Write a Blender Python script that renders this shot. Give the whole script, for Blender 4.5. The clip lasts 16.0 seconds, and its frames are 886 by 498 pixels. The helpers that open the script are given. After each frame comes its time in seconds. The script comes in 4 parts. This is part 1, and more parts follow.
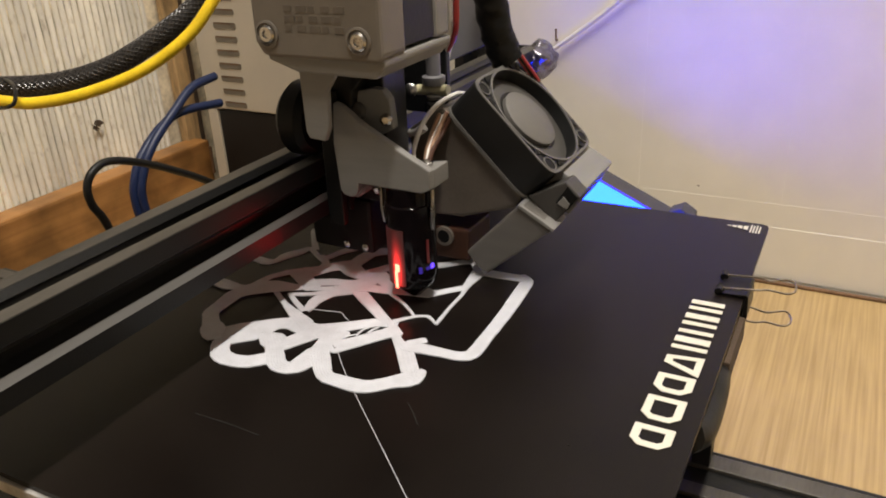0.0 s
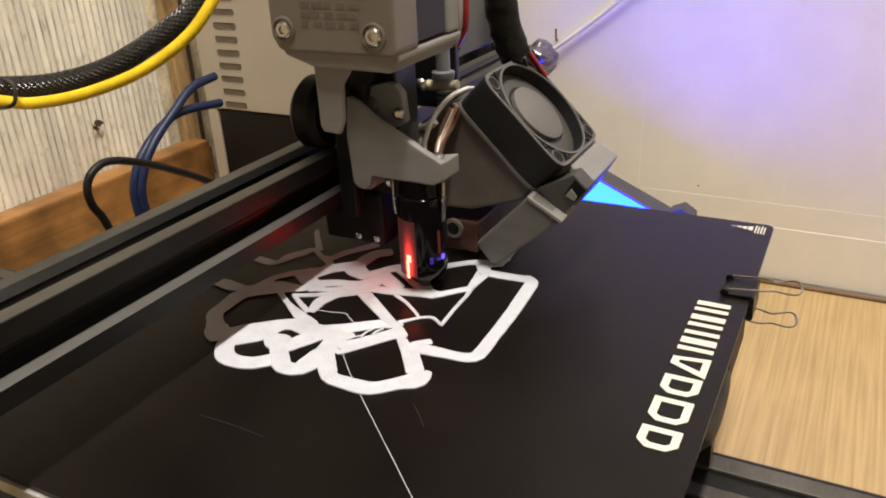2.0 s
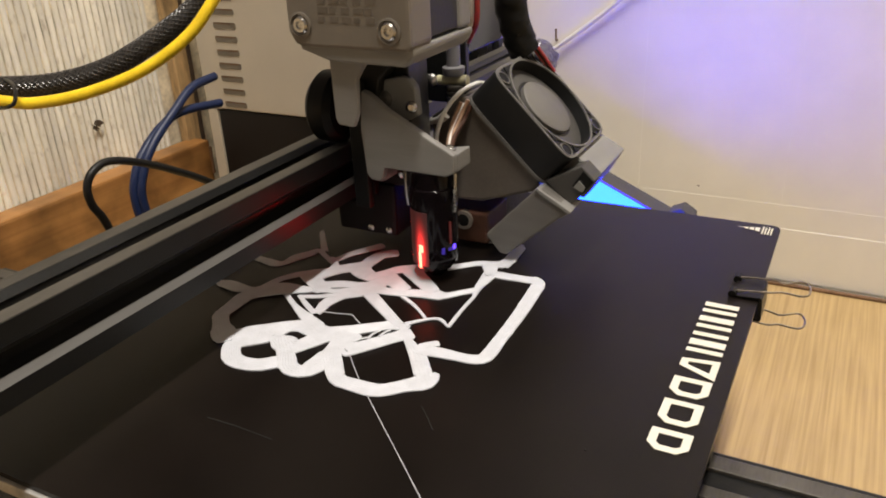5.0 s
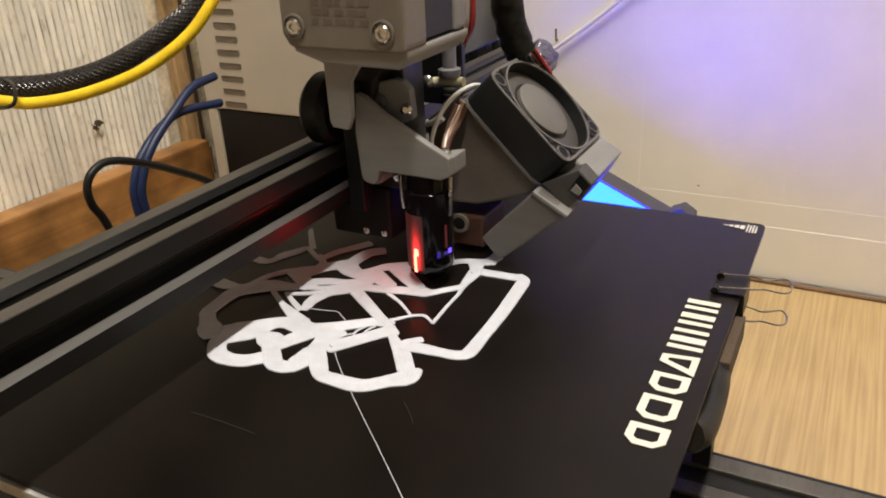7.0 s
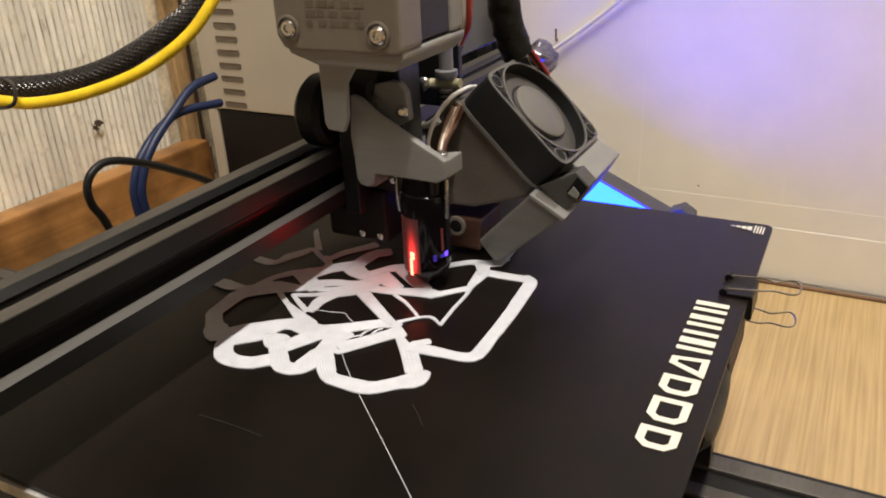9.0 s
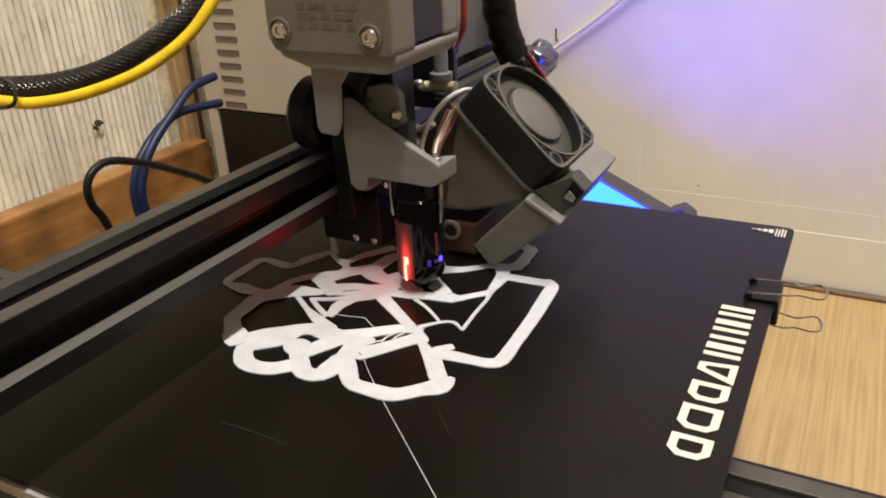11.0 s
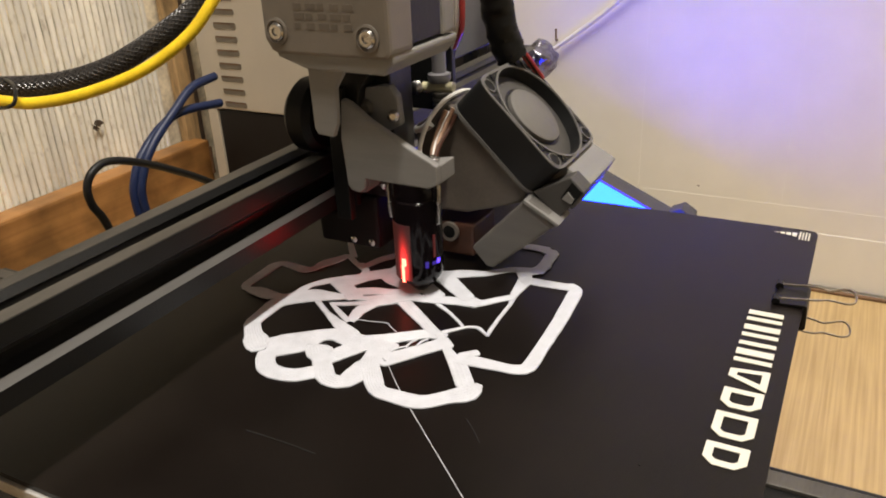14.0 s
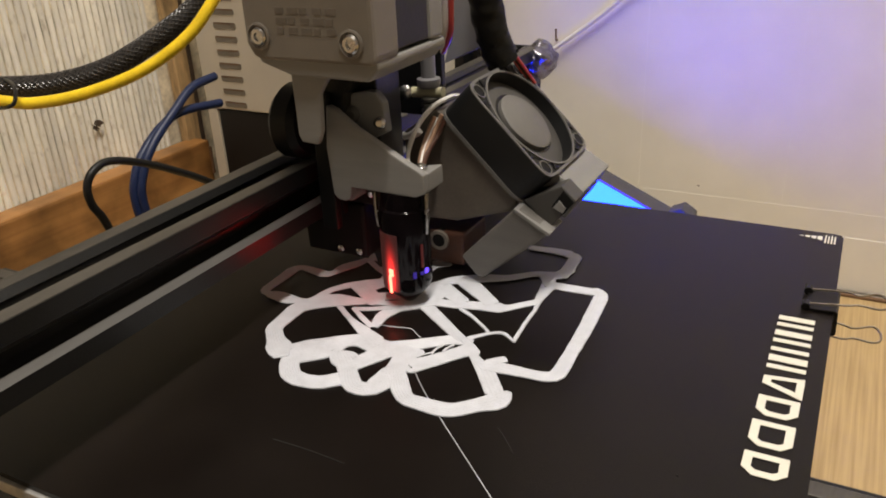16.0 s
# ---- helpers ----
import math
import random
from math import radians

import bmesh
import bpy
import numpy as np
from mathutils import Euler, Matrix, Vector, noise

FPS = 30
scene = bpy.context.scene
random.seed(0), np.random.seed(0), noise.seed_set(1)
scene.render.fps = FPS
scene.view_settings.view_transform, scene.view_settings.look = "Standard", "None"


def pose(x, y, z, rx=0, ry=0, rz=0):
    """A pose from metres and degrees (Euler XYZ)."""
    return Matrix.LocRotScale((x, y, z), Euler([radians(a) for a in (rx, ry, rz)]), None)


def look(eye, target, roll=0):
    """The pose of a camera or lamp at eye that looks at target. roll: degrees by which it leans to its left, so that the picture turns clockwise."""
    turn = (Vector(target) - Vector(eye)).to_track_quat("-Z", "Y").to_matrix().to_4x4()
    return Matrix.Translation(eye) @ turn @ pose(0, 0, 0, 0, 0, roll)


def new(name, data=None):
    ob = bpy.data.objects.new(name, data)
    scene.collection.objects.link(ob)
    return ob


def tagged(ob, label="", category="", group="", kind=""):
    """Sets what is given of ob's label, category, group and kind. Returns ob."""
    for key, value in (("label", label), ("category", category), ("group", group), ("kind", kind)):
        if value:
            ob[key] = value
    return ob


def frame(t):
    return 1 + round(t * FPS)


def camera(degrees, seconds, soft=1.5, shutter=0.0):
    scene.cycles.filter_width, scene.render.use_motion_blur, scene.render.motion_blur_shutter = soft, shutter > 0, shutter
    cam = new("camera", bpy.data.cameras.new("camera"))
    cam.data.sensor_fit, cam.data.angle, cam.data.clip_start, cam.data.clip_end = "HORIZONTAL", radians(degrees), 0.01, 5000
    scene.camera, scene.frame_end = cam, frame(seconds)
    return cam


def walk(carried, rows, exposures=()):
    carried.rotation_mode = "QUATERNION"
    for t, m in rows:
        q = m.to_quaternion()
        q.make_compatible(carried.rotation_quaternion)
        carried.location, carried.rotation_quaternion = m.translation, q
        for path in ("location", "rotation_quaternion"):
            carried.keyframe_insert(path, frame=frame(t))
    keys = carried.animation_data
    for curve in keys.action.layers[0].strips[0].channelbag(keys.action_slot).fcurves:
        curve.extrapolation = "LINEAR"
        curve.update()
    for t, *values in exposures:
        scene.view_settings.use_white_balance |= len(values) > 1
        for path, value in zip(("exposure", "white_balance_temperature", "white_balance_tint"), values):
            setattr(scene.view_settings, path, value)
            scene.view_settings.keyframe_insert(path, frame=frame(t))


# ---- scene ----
cam = camera(58.43, 16.0, soft=1.9)
EYE = Vector((-0.19313, -0.10837, 0.12527))
AIM = EYE + Vector((0.79938, 0.43120, -0.41840))
walk(cam, [(0.0, look(EYE, AIM, -2.6)), (16.0, look(EYE, AIM, -2.6))],
     [(0.0, -0.12), (1.0, -0.12), (1.5, -0.05), (2.0, 0.08), (3.0, 0.01), (4.0, 0.0), (12.0, 0.0), (14.0, 0.02), (15.0, 0.02), (15.5, 0.0), (16.0, -0.24)])

# ---- light: one ceiling lamp over the bench, dim room ----
world = bpy.data.worlds.new("room_air")
scene.world = world
world.use_nodes = True
world.node_tree.nodes["Background"].inputs[0].default_value = (1.0, 0.93, 0.84, 1)
world.node_tree.nodes["Background"].inputs[1].default_value = 0.05


lamp_data = bpy.data.lights.new("ceiling_tube_lamp", "AREA")
lamp_data.shape, lamp_data.size, lamp_data.size_y = "RECTANGLE", 1.0, 0.07
lamp_data.energy, lamp_data.color = 29.3, (1.0, 0.93, 0.82)
lamp = new("ceiling_tube_lamp", lamp_data)
lamp.matrix_world = pose(-0.13, -0.21, 1.22, -11, 0, 0)


# ---- materials ----
def mat(name, colour, rough=0.5, metal=0.0, vary=0.12, scale=60.0, bump=0.1, fine=900.0, spec=0.5, coat=0.0, stretch=(1, 1, 1)):
    m = bpy.data.materials.new(name)
    m.use_nodes = True
    nt = m.node_tree
    b = nt.nodes["Principled BSDF"]
    b.inputs["Metallic"].default_value = metal
    b.inputs["Specular IOR Level"].default_value = spec
    b.inputs["Coat Weight"].default_value = coat
    tc = nt.nodes.new("ShaderNodeTexCoord")
    mp = nt.nodes.new("ShaderNodeMapping")
    mp.inputs["Scale"].default_value = stretch
    nt.links.new(tc.outputs["Object"], mp.inputs[0])
    n1 = nt.nodes.new("ShaderNodeTexNoise")
    n1.inputs["Scale"].default_value, n1.inputs["Detail"].default_value = scale, 5
    n2 = nt.nodes.new("ShaderNodeTexNoise")
    n2.inputs["Scale"].default_value, n2.inputs["Detail"].default_value = fine, 3
    for n in (n1, n2):
        nt.links.new(mp.outputs[0], n.inputs["Vector"])
    mix = nt.nodes.new("ShaderNodeMath")
    mix.operation = "MULTIPLY_ADD"
    mix.inputs[1].default_value = 0.35
    nt.links.new(n2.outputs["Fac"], mix.inputs[0])
    nt.links.new(n1.outputs["Fac"], mix.inputs[2])
    ramp = nt.nodes.new("ShaderNodeMapRange")
    ramp.inputs["From Min"].default_value, ramp.inputs["From Max"].default_value = 0.4, 0.95
    ramp.inputs["To Min"].default_value, ramp.inputs["To Max"].default_value = 1 - vary, 1 + vary
    nt.links.new(mix.outputs[0], ramp.inputs["Value"])
    sc = nt.nodes.new("ShaderNodeVectorMath")
    sc.operation = "SCALE"
    sc.inputs[0].default_value = colour
    nt.links.new(ramp.outputs[0], sc.inputs["Scale"])
    nt.links.new(sc.outputs[0], b.inputs["Base Color"])
    rr = nt.nodes.new("ShaderNodeMapRange")
    rr.inputs["To Min"].default_value, rr.inputs["To Max"].default_value = rough * 0.8, min(1.0, rough * 1.2)
    nt.links.new(n1.outputs["Fac"], rr.inputs["Value"])
    nt.links.new(rr.outputs[0], b.inputs["Roughness"])
    bp = nt.nodes.new("ShaderNodeBump")
    bp.inputs["Strength"].default_value, bp.inputs["Distance"].default_value = bump, 0.0006
    nt.links.new(n2.outputs["Fac"], bp.inputs["Height"])
    nt.links.new(bp.outputs[0], b.inputs["Normal"])
    return m


def glow(name, colour, power):
    m = bpy.data.materials.new(name)
    m.use_nodes = True
    b = m.node_tree.nodes["Principled BSDF"]
    b.inputs["Base Color"].default_value = (0.02, 0.02, 0.02, 1)
    b.inputs["Emission Color"].default_value = (*colour, 1)
    b.inputs["Emission Strength"].default_value = power
    return m


def wood(name, light, dark, across, along, grain, rough=0.45, stain=0.15, blotch=22.0):
    """Straight-grained board: across and along are object axes."""
    m = mat(name, light, rough, 0, 0.1, 20, 0.08)
    nt = m.node_tree
    b = nt.nodes["Principled BSDF"]
    tc = nt.nodes.new("ShaderNodeTexCoord")
    mp = nt.nodes.new("ShaderNodeMapping")
    stretch = [60.0, 60.0, 60.0]
    stretch[across], stretch[along] = grain, grain / 45
    mp.inputs["Scale"].default_value = stretch
    nt.links.new(tc.outputs["Object"], mp.inputs[0])
    n1 = nt.nodes.new("ShaderNodeTexNoise")
    n1.inputs["Scale"].default_value, n1.inputs["Detail"].default_value = 1.0, 6
    nt.links.new(mp.outputs[0], n1.inputs["Vector"])
    r = nt.nodes.new("ShaderNodeValToRGB")
    r.color_ramp.elements[0].position, r.color_ramp.elements[1].position = 0.33, 0.62
    r.color_ramp.elements[0].color, r.color_ramp.elements[1].color = (*dark, 1), (*light, 1)
    nt.links.new(n1.outputs["Fac"], r.inputs["Fac"])
    n2 = nt.nodes.new("ShaderNodeTexNoise")
    n2.inputs["Scale"].default_value, n2.inputs["Detail"].default_value = blotch, 6
    nt.links.new(tc.outputs["Object"], n2.inputs["Vector"])
    mr = nt.nodes.new("ShaderNodeMapRange")
    mr.inputs["From Min"].default_value, mr.inputs["From Max"].default_value = 0.36, 0.60
    mr.inputs["To Min"].default_value, mr.inputs["To Max"].default_value = 1 - stain, 1 + stain * 0.4
    nt.links.new(n2.outputs["Fac"], mr.inputs["Value"])
    sc = nt.nodes.new("ShaderNodeVectorMath")
    sc.operation = "SCALE"
    nt.links.new(r.outputs[0], sc.inputs[0])
    nt.links.new(mr.outputs[0], sc.inputs["Scale"])
    nt.links.new(sc.outputs[0], b.inputs["Base Color"])
    return m


M_BED = mat("black_print_sheet", (0.0066, 0.0047, 0.0039), 0.31, 0, 0.3, 35, 0.16, 2600, spec=0.20)
M_BEDEDGE = mat("aluminium_bed_plate", (0.62, 0.6, 0.58), 0.5, 0.6, 0.4, 90)
M_SCRATCH = mat("pale_scratch", (0.012, 0.011, 0.010), 0.6, 0, 0.3, 400)
M_WHITE_INK = mat("white_ink", (0.70, 0.67, 0.58), 0.6, 0, 0.05, 300)
M_PLA = mat("white_filament", (0.575, 0.585, 0.64), 0.42, 0, 0.10, 240, 0.35, 1500)
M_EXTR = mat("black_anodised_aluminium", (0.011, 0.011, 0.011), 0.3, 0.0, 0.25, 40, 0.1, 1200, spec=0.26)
# lit copy of the black aluminium: lamp light in the colour, plus some wear
M_EXTR_LIT = mat("lit_worn_aluminium", (0.072, 0.065, 0.056), 0.42, 0.2, 0.5, 50, 0.1, 1200, stretch=(0.2, 1, 1))
# lighter again, for light that the lower slot edge catches
M_STRIPE = mat("lit_aluminium_edge", (0.105, 0.101, 0.098), 0.45, 0.2, 0.2, 60, 0.1, 1200, stretch=(0.15, 1, 1))
M_GREY = mat("grey_printed_plastic", (0.21, 0.203, 0.195), 0.5, 0, 0.1, 90, 0.2, 1400, stretch=(0.4, 0.4, 3))
M_GREY_D = mat("dark_grey_printed_plastic", (0.05, 0.047, 0.044), 0.5, 0, 0.12, 90, 0.2, 1400)
M_OUTLET = mat("warm_grey_printed_plastic", (0.128, 0.119, 0.109), 0.48, 0, 0.14, 70, 0.25, 1300, stretch=(0.4, 0.4, 3))
M_SLATE = mat("slate_grey_plastic", (0.17, 0.173, 0.178), 0.45, 0, 0.12, 90, 0.2, 1400)
M_DUCT = mat("grey_brown_printed_plastic", (0.115, 0.098, 0.082), 0.38, 0, 0.25, 60, 0.05, 900)
M_TAUPE = mat("taupe_cast_cover", (0.16, 0.14, 0.118), 0.48, 0.0, 0.1, 120, 0.15, 1800)
M_BLACK = mat("black_plastic", (0.010, 0.010, 0.0105), 0.4, 0, 0.2, 100, 0.1, spec=0.3)
M_RUBBER = mat("black_wheel_polymer", (0.005, 0.005, 0.005), 0.5, 0, 0.2, 100, 0.1, spec=0.2)
M_STEEL = mat("bright_steel", (0.5, 0.485, 0.47), 0.26, 1.0, 0.1, 200)
M_HANDLE = mat("dull_steel_wire", (0.40, 0.35, 0.29), 0.34, 1.0, 0.3, 300)
M_FOIL = mat("dark_shiny_foil", (0.20, 0.19, 0.22), 0.24, 0.9, 0.6, 160, 1.0, 300)
M_HUB = mat("grey_fan_hub", (0.125, 0.118, 0.11), 0.5, 0, 0.06, 300)
M_HUB_D = mat("dark_fan_blade", (0.065, 0.061, 0.057), 0.5, 0, 0.1, 300)
M_FANRIM = mat("worn_black_fan_rim", (0.115, 0.11, 0.105), 0.45, 0, 0.2, 400)
M_SMOKE = mat("smoked_probe_shell", (0.006, 0.004, 0.005), 0.11, 0, 0.1, 20, 0.0, spec=0.2)
M_SILICONE = mat("brown_silicone_sock", (0.055, 0.020, 0.010), 0.55, 0, 0.4, 120)
M_COPPER = mat("copper_wire", (0.40, 0.25, 0.17), 0.32, 0.6, 0.1, 200)
M_WIRE_W = mat("white_wire", (0.75, 0.73, 0.7), 0.35, 0, 0.05, 200)
M_WIRE_R = mat("red_wire", (0.35, 0.03, 0.03), 0.4, 0, 0.1, 200)
M_WIRE_B = mat("dark_blue_cable", (0.008, 0.018, 0.066), 0.42, 0, 0.15, 200)
M_BRAID = mat("black_braided_sleeve", (0.02, 0.018, 0.016), 0.45, 0, 0.2, 200)
M_STRAND = mat("glossy_grey_braid_strand", (0.040, 0.035, 0.033), 0.28, 0.0, 0.4, 300, spec=0.7)
M_CLIP = mat("black_lacquered_steel", (0.008, 0.007, 0.0065), 0.35, 0, 0.2, 200, spec=0.2)
M_CABLE = mat("black_cable", (0.008, 0.008, 0.0078), 0.42, 0, 0.2, 200, spec=0.35)
M_YELLOW = mat("yellow_tube", (0.90, 0.62, 0.025), 0.3, 0, 0.22, 90)
M_CREAM = mat("cream_fitting", (0.62, 0.58, 0.38), 0.4, 0, 0.05, 200)
M_WALL = mat("off_white_wall_board", (0.85, 0.815, 0.735), 0.55, 0, 0.09, 6, 0.06, 45)
M_CORR = mat("ribbed_white_panel", (0.90, 0.85, 0.74), 0.55, 0, 0.2, 16, 0.3, 260, stretch=(1, 1, 0.45))
M_CORR_D = mat("dirty_panel_back", (0.66, 0.58, 0.43), 0.7, 0, 0.6, 70, 0.3, 320)
_nt = M_CORR.node_tree
_b = _nt.nodes["Principled BSDF"]
_old = _b.inputs["Base Color"].links[0].from_socket
_tc = _nt.nodes.new("ShaderNodeTexCoord")
_mp = _nt.nodes.new("ShaderNodeMapping")
_mp.inputs["Scale"].default_value = (60, 60, 26)
_no = _nt.nodes.new("ShaderNodeTexNoise")
_no.inputs["Detail"].default_value = 7
_rp = _nt.nodes.new("ShaderNodeMapRange")
_rp.inputs["From Min"].default_value, _rp.inputs["From Max"].default_value = 0.56, 0.80
_rp.inputs["To Max"].default_value = 0.62
_mx = _nt.nodes.new("ShaderNodeMix")
_mx.data_type = "RGBA"
_mx.inputs[7].default_value = (0.30, 0.21, 0.11, 1)
_nt.links.new(_tc.outputs["Object"], _mp.inputs[0])
_nt.links.new(_mp.outputs[0], _no.inputs["Vector"])
_nt.links.new(_no.outputs["Fac"], _rp.inputs["Value"])
_nt.links.new(_rp.outputs[0], _mx.inputs[0])
_nt.links.new(_old, _mx.inputs[6])
_nt.links.new(_mx.outputs[2], _b.inputs["Base Color"])
_ob = _nt.nodes.new("ShaderNodeObjectInfo")
_rv = _nt.nodes.new("ShaderNodeMapRange")
_rv.inputs["To Min"].default_value, _rv.inputs["To Max"].default_value = 0.86, 1.06
_ml = _nt.nodes.new("ShaderNodeVectorMath")
_ml.operation = "SCALE"
_nt.links.new(_ob.outputs["Random"], _rv.inputs["Value"])
_nt.links.new(_mx.outputs[2], _ml.inputs[0])
_nt.links.new(_rv.outputs[0], _ml.inputs["Scale"])
_nt.links.new(_ml.outputs[0], _b.inputs["Base Color"])
M_PSU = mat("beige_painted_steel", (0.52, 0.46, 0.37), 0.45, 0.0, 0.05, 30, 0.05)
# steel colour with the shade inside the slots already in it
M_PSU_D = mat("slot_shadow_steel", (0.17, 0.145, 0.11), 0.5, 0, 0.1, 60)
M_INSUL = mat("brown_insulation_board", (0.07, 0.045, 0.028), 0.8, 0, 0.3, 120, 0.4)
# rusty brown; also paints the shade at the top of the vent slots
M_BROWN = mat("rusty_brown_and_slot_shade", (0.15, 0.08, 0.04), 0.6, 0, 0.4, 60)
M_VIOLETGREY = mat("blue_grey_plate", (0.23, 0.225, 0.24), 0.4, 0, 0.1, 60)
# for unseen walls and ceiling; its paleness sets the fill light
M_ROOM_L = mat("pale_bounce_paint", (0.57, 0.52, 0.455), 0.8, 0, 0.05, 3)
# for unseen room surfaces, dark so that they return little light
M_ROOM = mat("dark_unseen_room_paint", (0.06, 0.045, 0.032), 0.8, 0, 0.05, 3)
M_TABLE = wood("pale_oak_laminate", (0.475, 0.335, 0.160), (0.355, 0.238, 0.106), 1, 0, 620.0, 0.4, 0.06)
M_PLANK = wood("orange_pine_plank", (0.40, 0.195, 0.060), (0.26, 0.115, 0.034), 2, 0, 160.0, 0.45, 0.42, 34.0)
M_POST = mat("stained_pine_post", (0.50, 0.33, 0.16), 0.5, 0, 0.75, 70, 0.2, 500, stretch=(1, 1, 0.22))
M_LED_DIM = glow("red_led_haze", (1.0, 0.01, 0.02), 0.06)
M_LED_SIDE = glow("red_led_side", (1.0, 0.01, 0.015), 9.0)
M_LED_HOT = glow("red_led_core", (1.0, 0.12, 0.07), 9.0)
M_LED_V2 = glow("dim_violet_led", (0.10, 0.03, 1.0), 0.25)
M_LED_V = glow("blue_violet_led", (0.12, 0.05, 1.0), 2.6)
M_SCREEN = glow("lit_blue_screen", (0.002, 0.023, 1.0), 33.0)
M_SCREEN_EDGE = glow("screen_edge_glow", (0.06, 0.03, 1.0), 1.6)

# ---- mesh helpers (all places in metres of the room) ----
ORIGIN = {}


def thing(name, at, label, category, group="", kind=""):
    ob = new(name)
    ob.empty_display_size = 0.01
    ob.location = at
    ORIGIN[ob.name] = Vector(at)
    return tagged(ob, label, category, group, kind)


def part(name, bm, material, parent=None, label="", smooth=False):
    me = bpy.data.meshes.new(name)
    bmesh.ops.recalc_face_normals(bm, faces=bm.faces)
    at = ORIGIN.get(parent.name, Vector()) if parent else Vector()
    bmesh.ops.translate(bm, verts=bm.verts, vec=-at)
    bm.to_mesh(me)
    bm.free()
    if smooth:
        for p in me.polygons:
            p.use_smooth = True
        me.set_sharp_from_angle(angle=radians(40))
    me.materials.append(material)
    ob = new(name, me)
    if parent:
        ob.parent = parent
        ORIGIN[ob.name] = at
    return tagged(ob, label)


def structure(name, bm, material, label, category):
    return tagged(part(name, bm, material), label, category, kind="structure")


def box(lo, hi, bevel=0.0, bm=None, segs=2):
    out = bmesh.new()
    bmesh.ops.create_cube(out, size=1.0)
    lo, hi = Vector(lo), Vector(hi)
    for v in out.verts:
        v.co = Vector([lo[i] + (v.co[i] + 0.5) * (hi[i] - lo[i]) for i in range(3)])
    if bevel:
        bmesh.ops.bevel(out, geom=out.edges[:], offset=bevel, segments=segs, affect="EDGES", profile=0.6)
    return join(bm, out) if bm else out


def join(bm, other, m=None):
    me = bpy.data.meshes.new("tmp")
    if m is not None:
        bmesh.ops.transform(other, matrix=m, verts=other.verts)
    other.to_mesh(me)
    other.free()
    bm.from_mesh(me)
    bpy.data.meshes.remove(me)
    return bm


def moved(bm, m):
    bmesh.ops.transform(bm, matrix=m, verts=bm.verts)
    return bm


def prism(axis, points, lo, hi, bevel=0.0):
    """A flat outline of (a, b) pairs, pushed along axis from lo to hi. The pairs are the two other axes in order."""
    bm = bmesh.new()
    rest = [i for i in range(3) if i != axis]
    rings = []
    for d in (lo, hi):
        ring = []
        for a, b in points:
            co = [0.0, 0.0, 0.0]
            co[axis], co[rest[0]], co[rest[1]] = d, a, b
            ring.append(bm.verts.new(co))
        rings.append(ring)
    bm.faces.new(rings[0])
    bm.faces.new(rings[1])
    n = len(points)
    for i in range(n):
        bm.faces.new((rings[0][i], rings[0][(i + 1) % n], rings[1][(i + 1) % n], rings[1][i]))
    bmesh.ops.recalc_face_normals(bm, faces=bm.faces)
    if bevel:
        bmesh.ops.bevel(bm, geom=bm.edges[:], offset=bevel, segments=2, affect="EDGES", profile=0.6)
    return bm


def lathe(profile, m=None, n=28, caps=True):
    """Turned about z from (radius, height) pairs."""
    bm = bmesh.new()
    rings = []
    for r, z in profile:
        rings.append([bm.verts.new((r * math.cos(2 * math.pi * i / n), r * math.sin(2 * math.pi * i / n), z)) for i in range(n)])
    for a, b in zip(rings, rings[1:]):
        for i in range(n):
            bm.faces.new((a[i], a[(i + 1) % n], b[(i + 1) % n], b[i]))
    if caps:
        bm.faces.new(rings[0])
        bm.faces.new(rings[-1])
    return moved(bm, m) if m is not None else bm


def along(at, way):
    """A pose at a place with z along way."""
    return Matrix.Translation(at) @ Vector(way).to_track_quat("Z", "Y").to_matrix().to_4x4()


def smooth_line(points, steps=8):
    """Catmull-Rom through the points."""
    p = [Vector(q) for q in points]
    p = [2 * p[0] - p[1]] + p + [2 * p[-1] - p[-2]]
    out = []
    for i in range(1, len(p) - 2):
        for k in range(steps):
            t = k / steps
            a, b, c, d = p[i - 1:i + 3]
            out.append(0.5 * ((2 * b) + (c - a) * t + (2 * a - 5 * b + 4 * c - d) * t * t + (3 * b - a - 3 * c + d) * t ** 3))
    return out + [p[-2]]


def tube(points, radius, n=10, steps=8, bm=None, straight=False):
    line = [Vector(q) for q in points] if straight else smooth_line(points, steps)
    bm = bm or bmesh.new()
    rings, up = [], Vector((0.13, 0.21, 0.97))
    for i, q in enumerate(line):
        d = (line[min(i + 1, len(line) - 1)] - line[max(i - 1, 0)]).normalized()
        s = d.cross(up).normalized()
        u = s.cross(d)
        rings.append([bm.verts.new(q + radius * (math.cos(a) * s + math.sin(a) * u)) for a in [2 * math.pi * k / n for k in range(n)]])
    for a, b in zip(rings, rings[1:]):
        for k in range(n):
            bm.faces.new((a[k], a[(k + 1) % n], b[(k + 1) % n], b[k]))
    bm.faces.new(rings[0])
    bm.faces.new(rings[-1])
    return bm


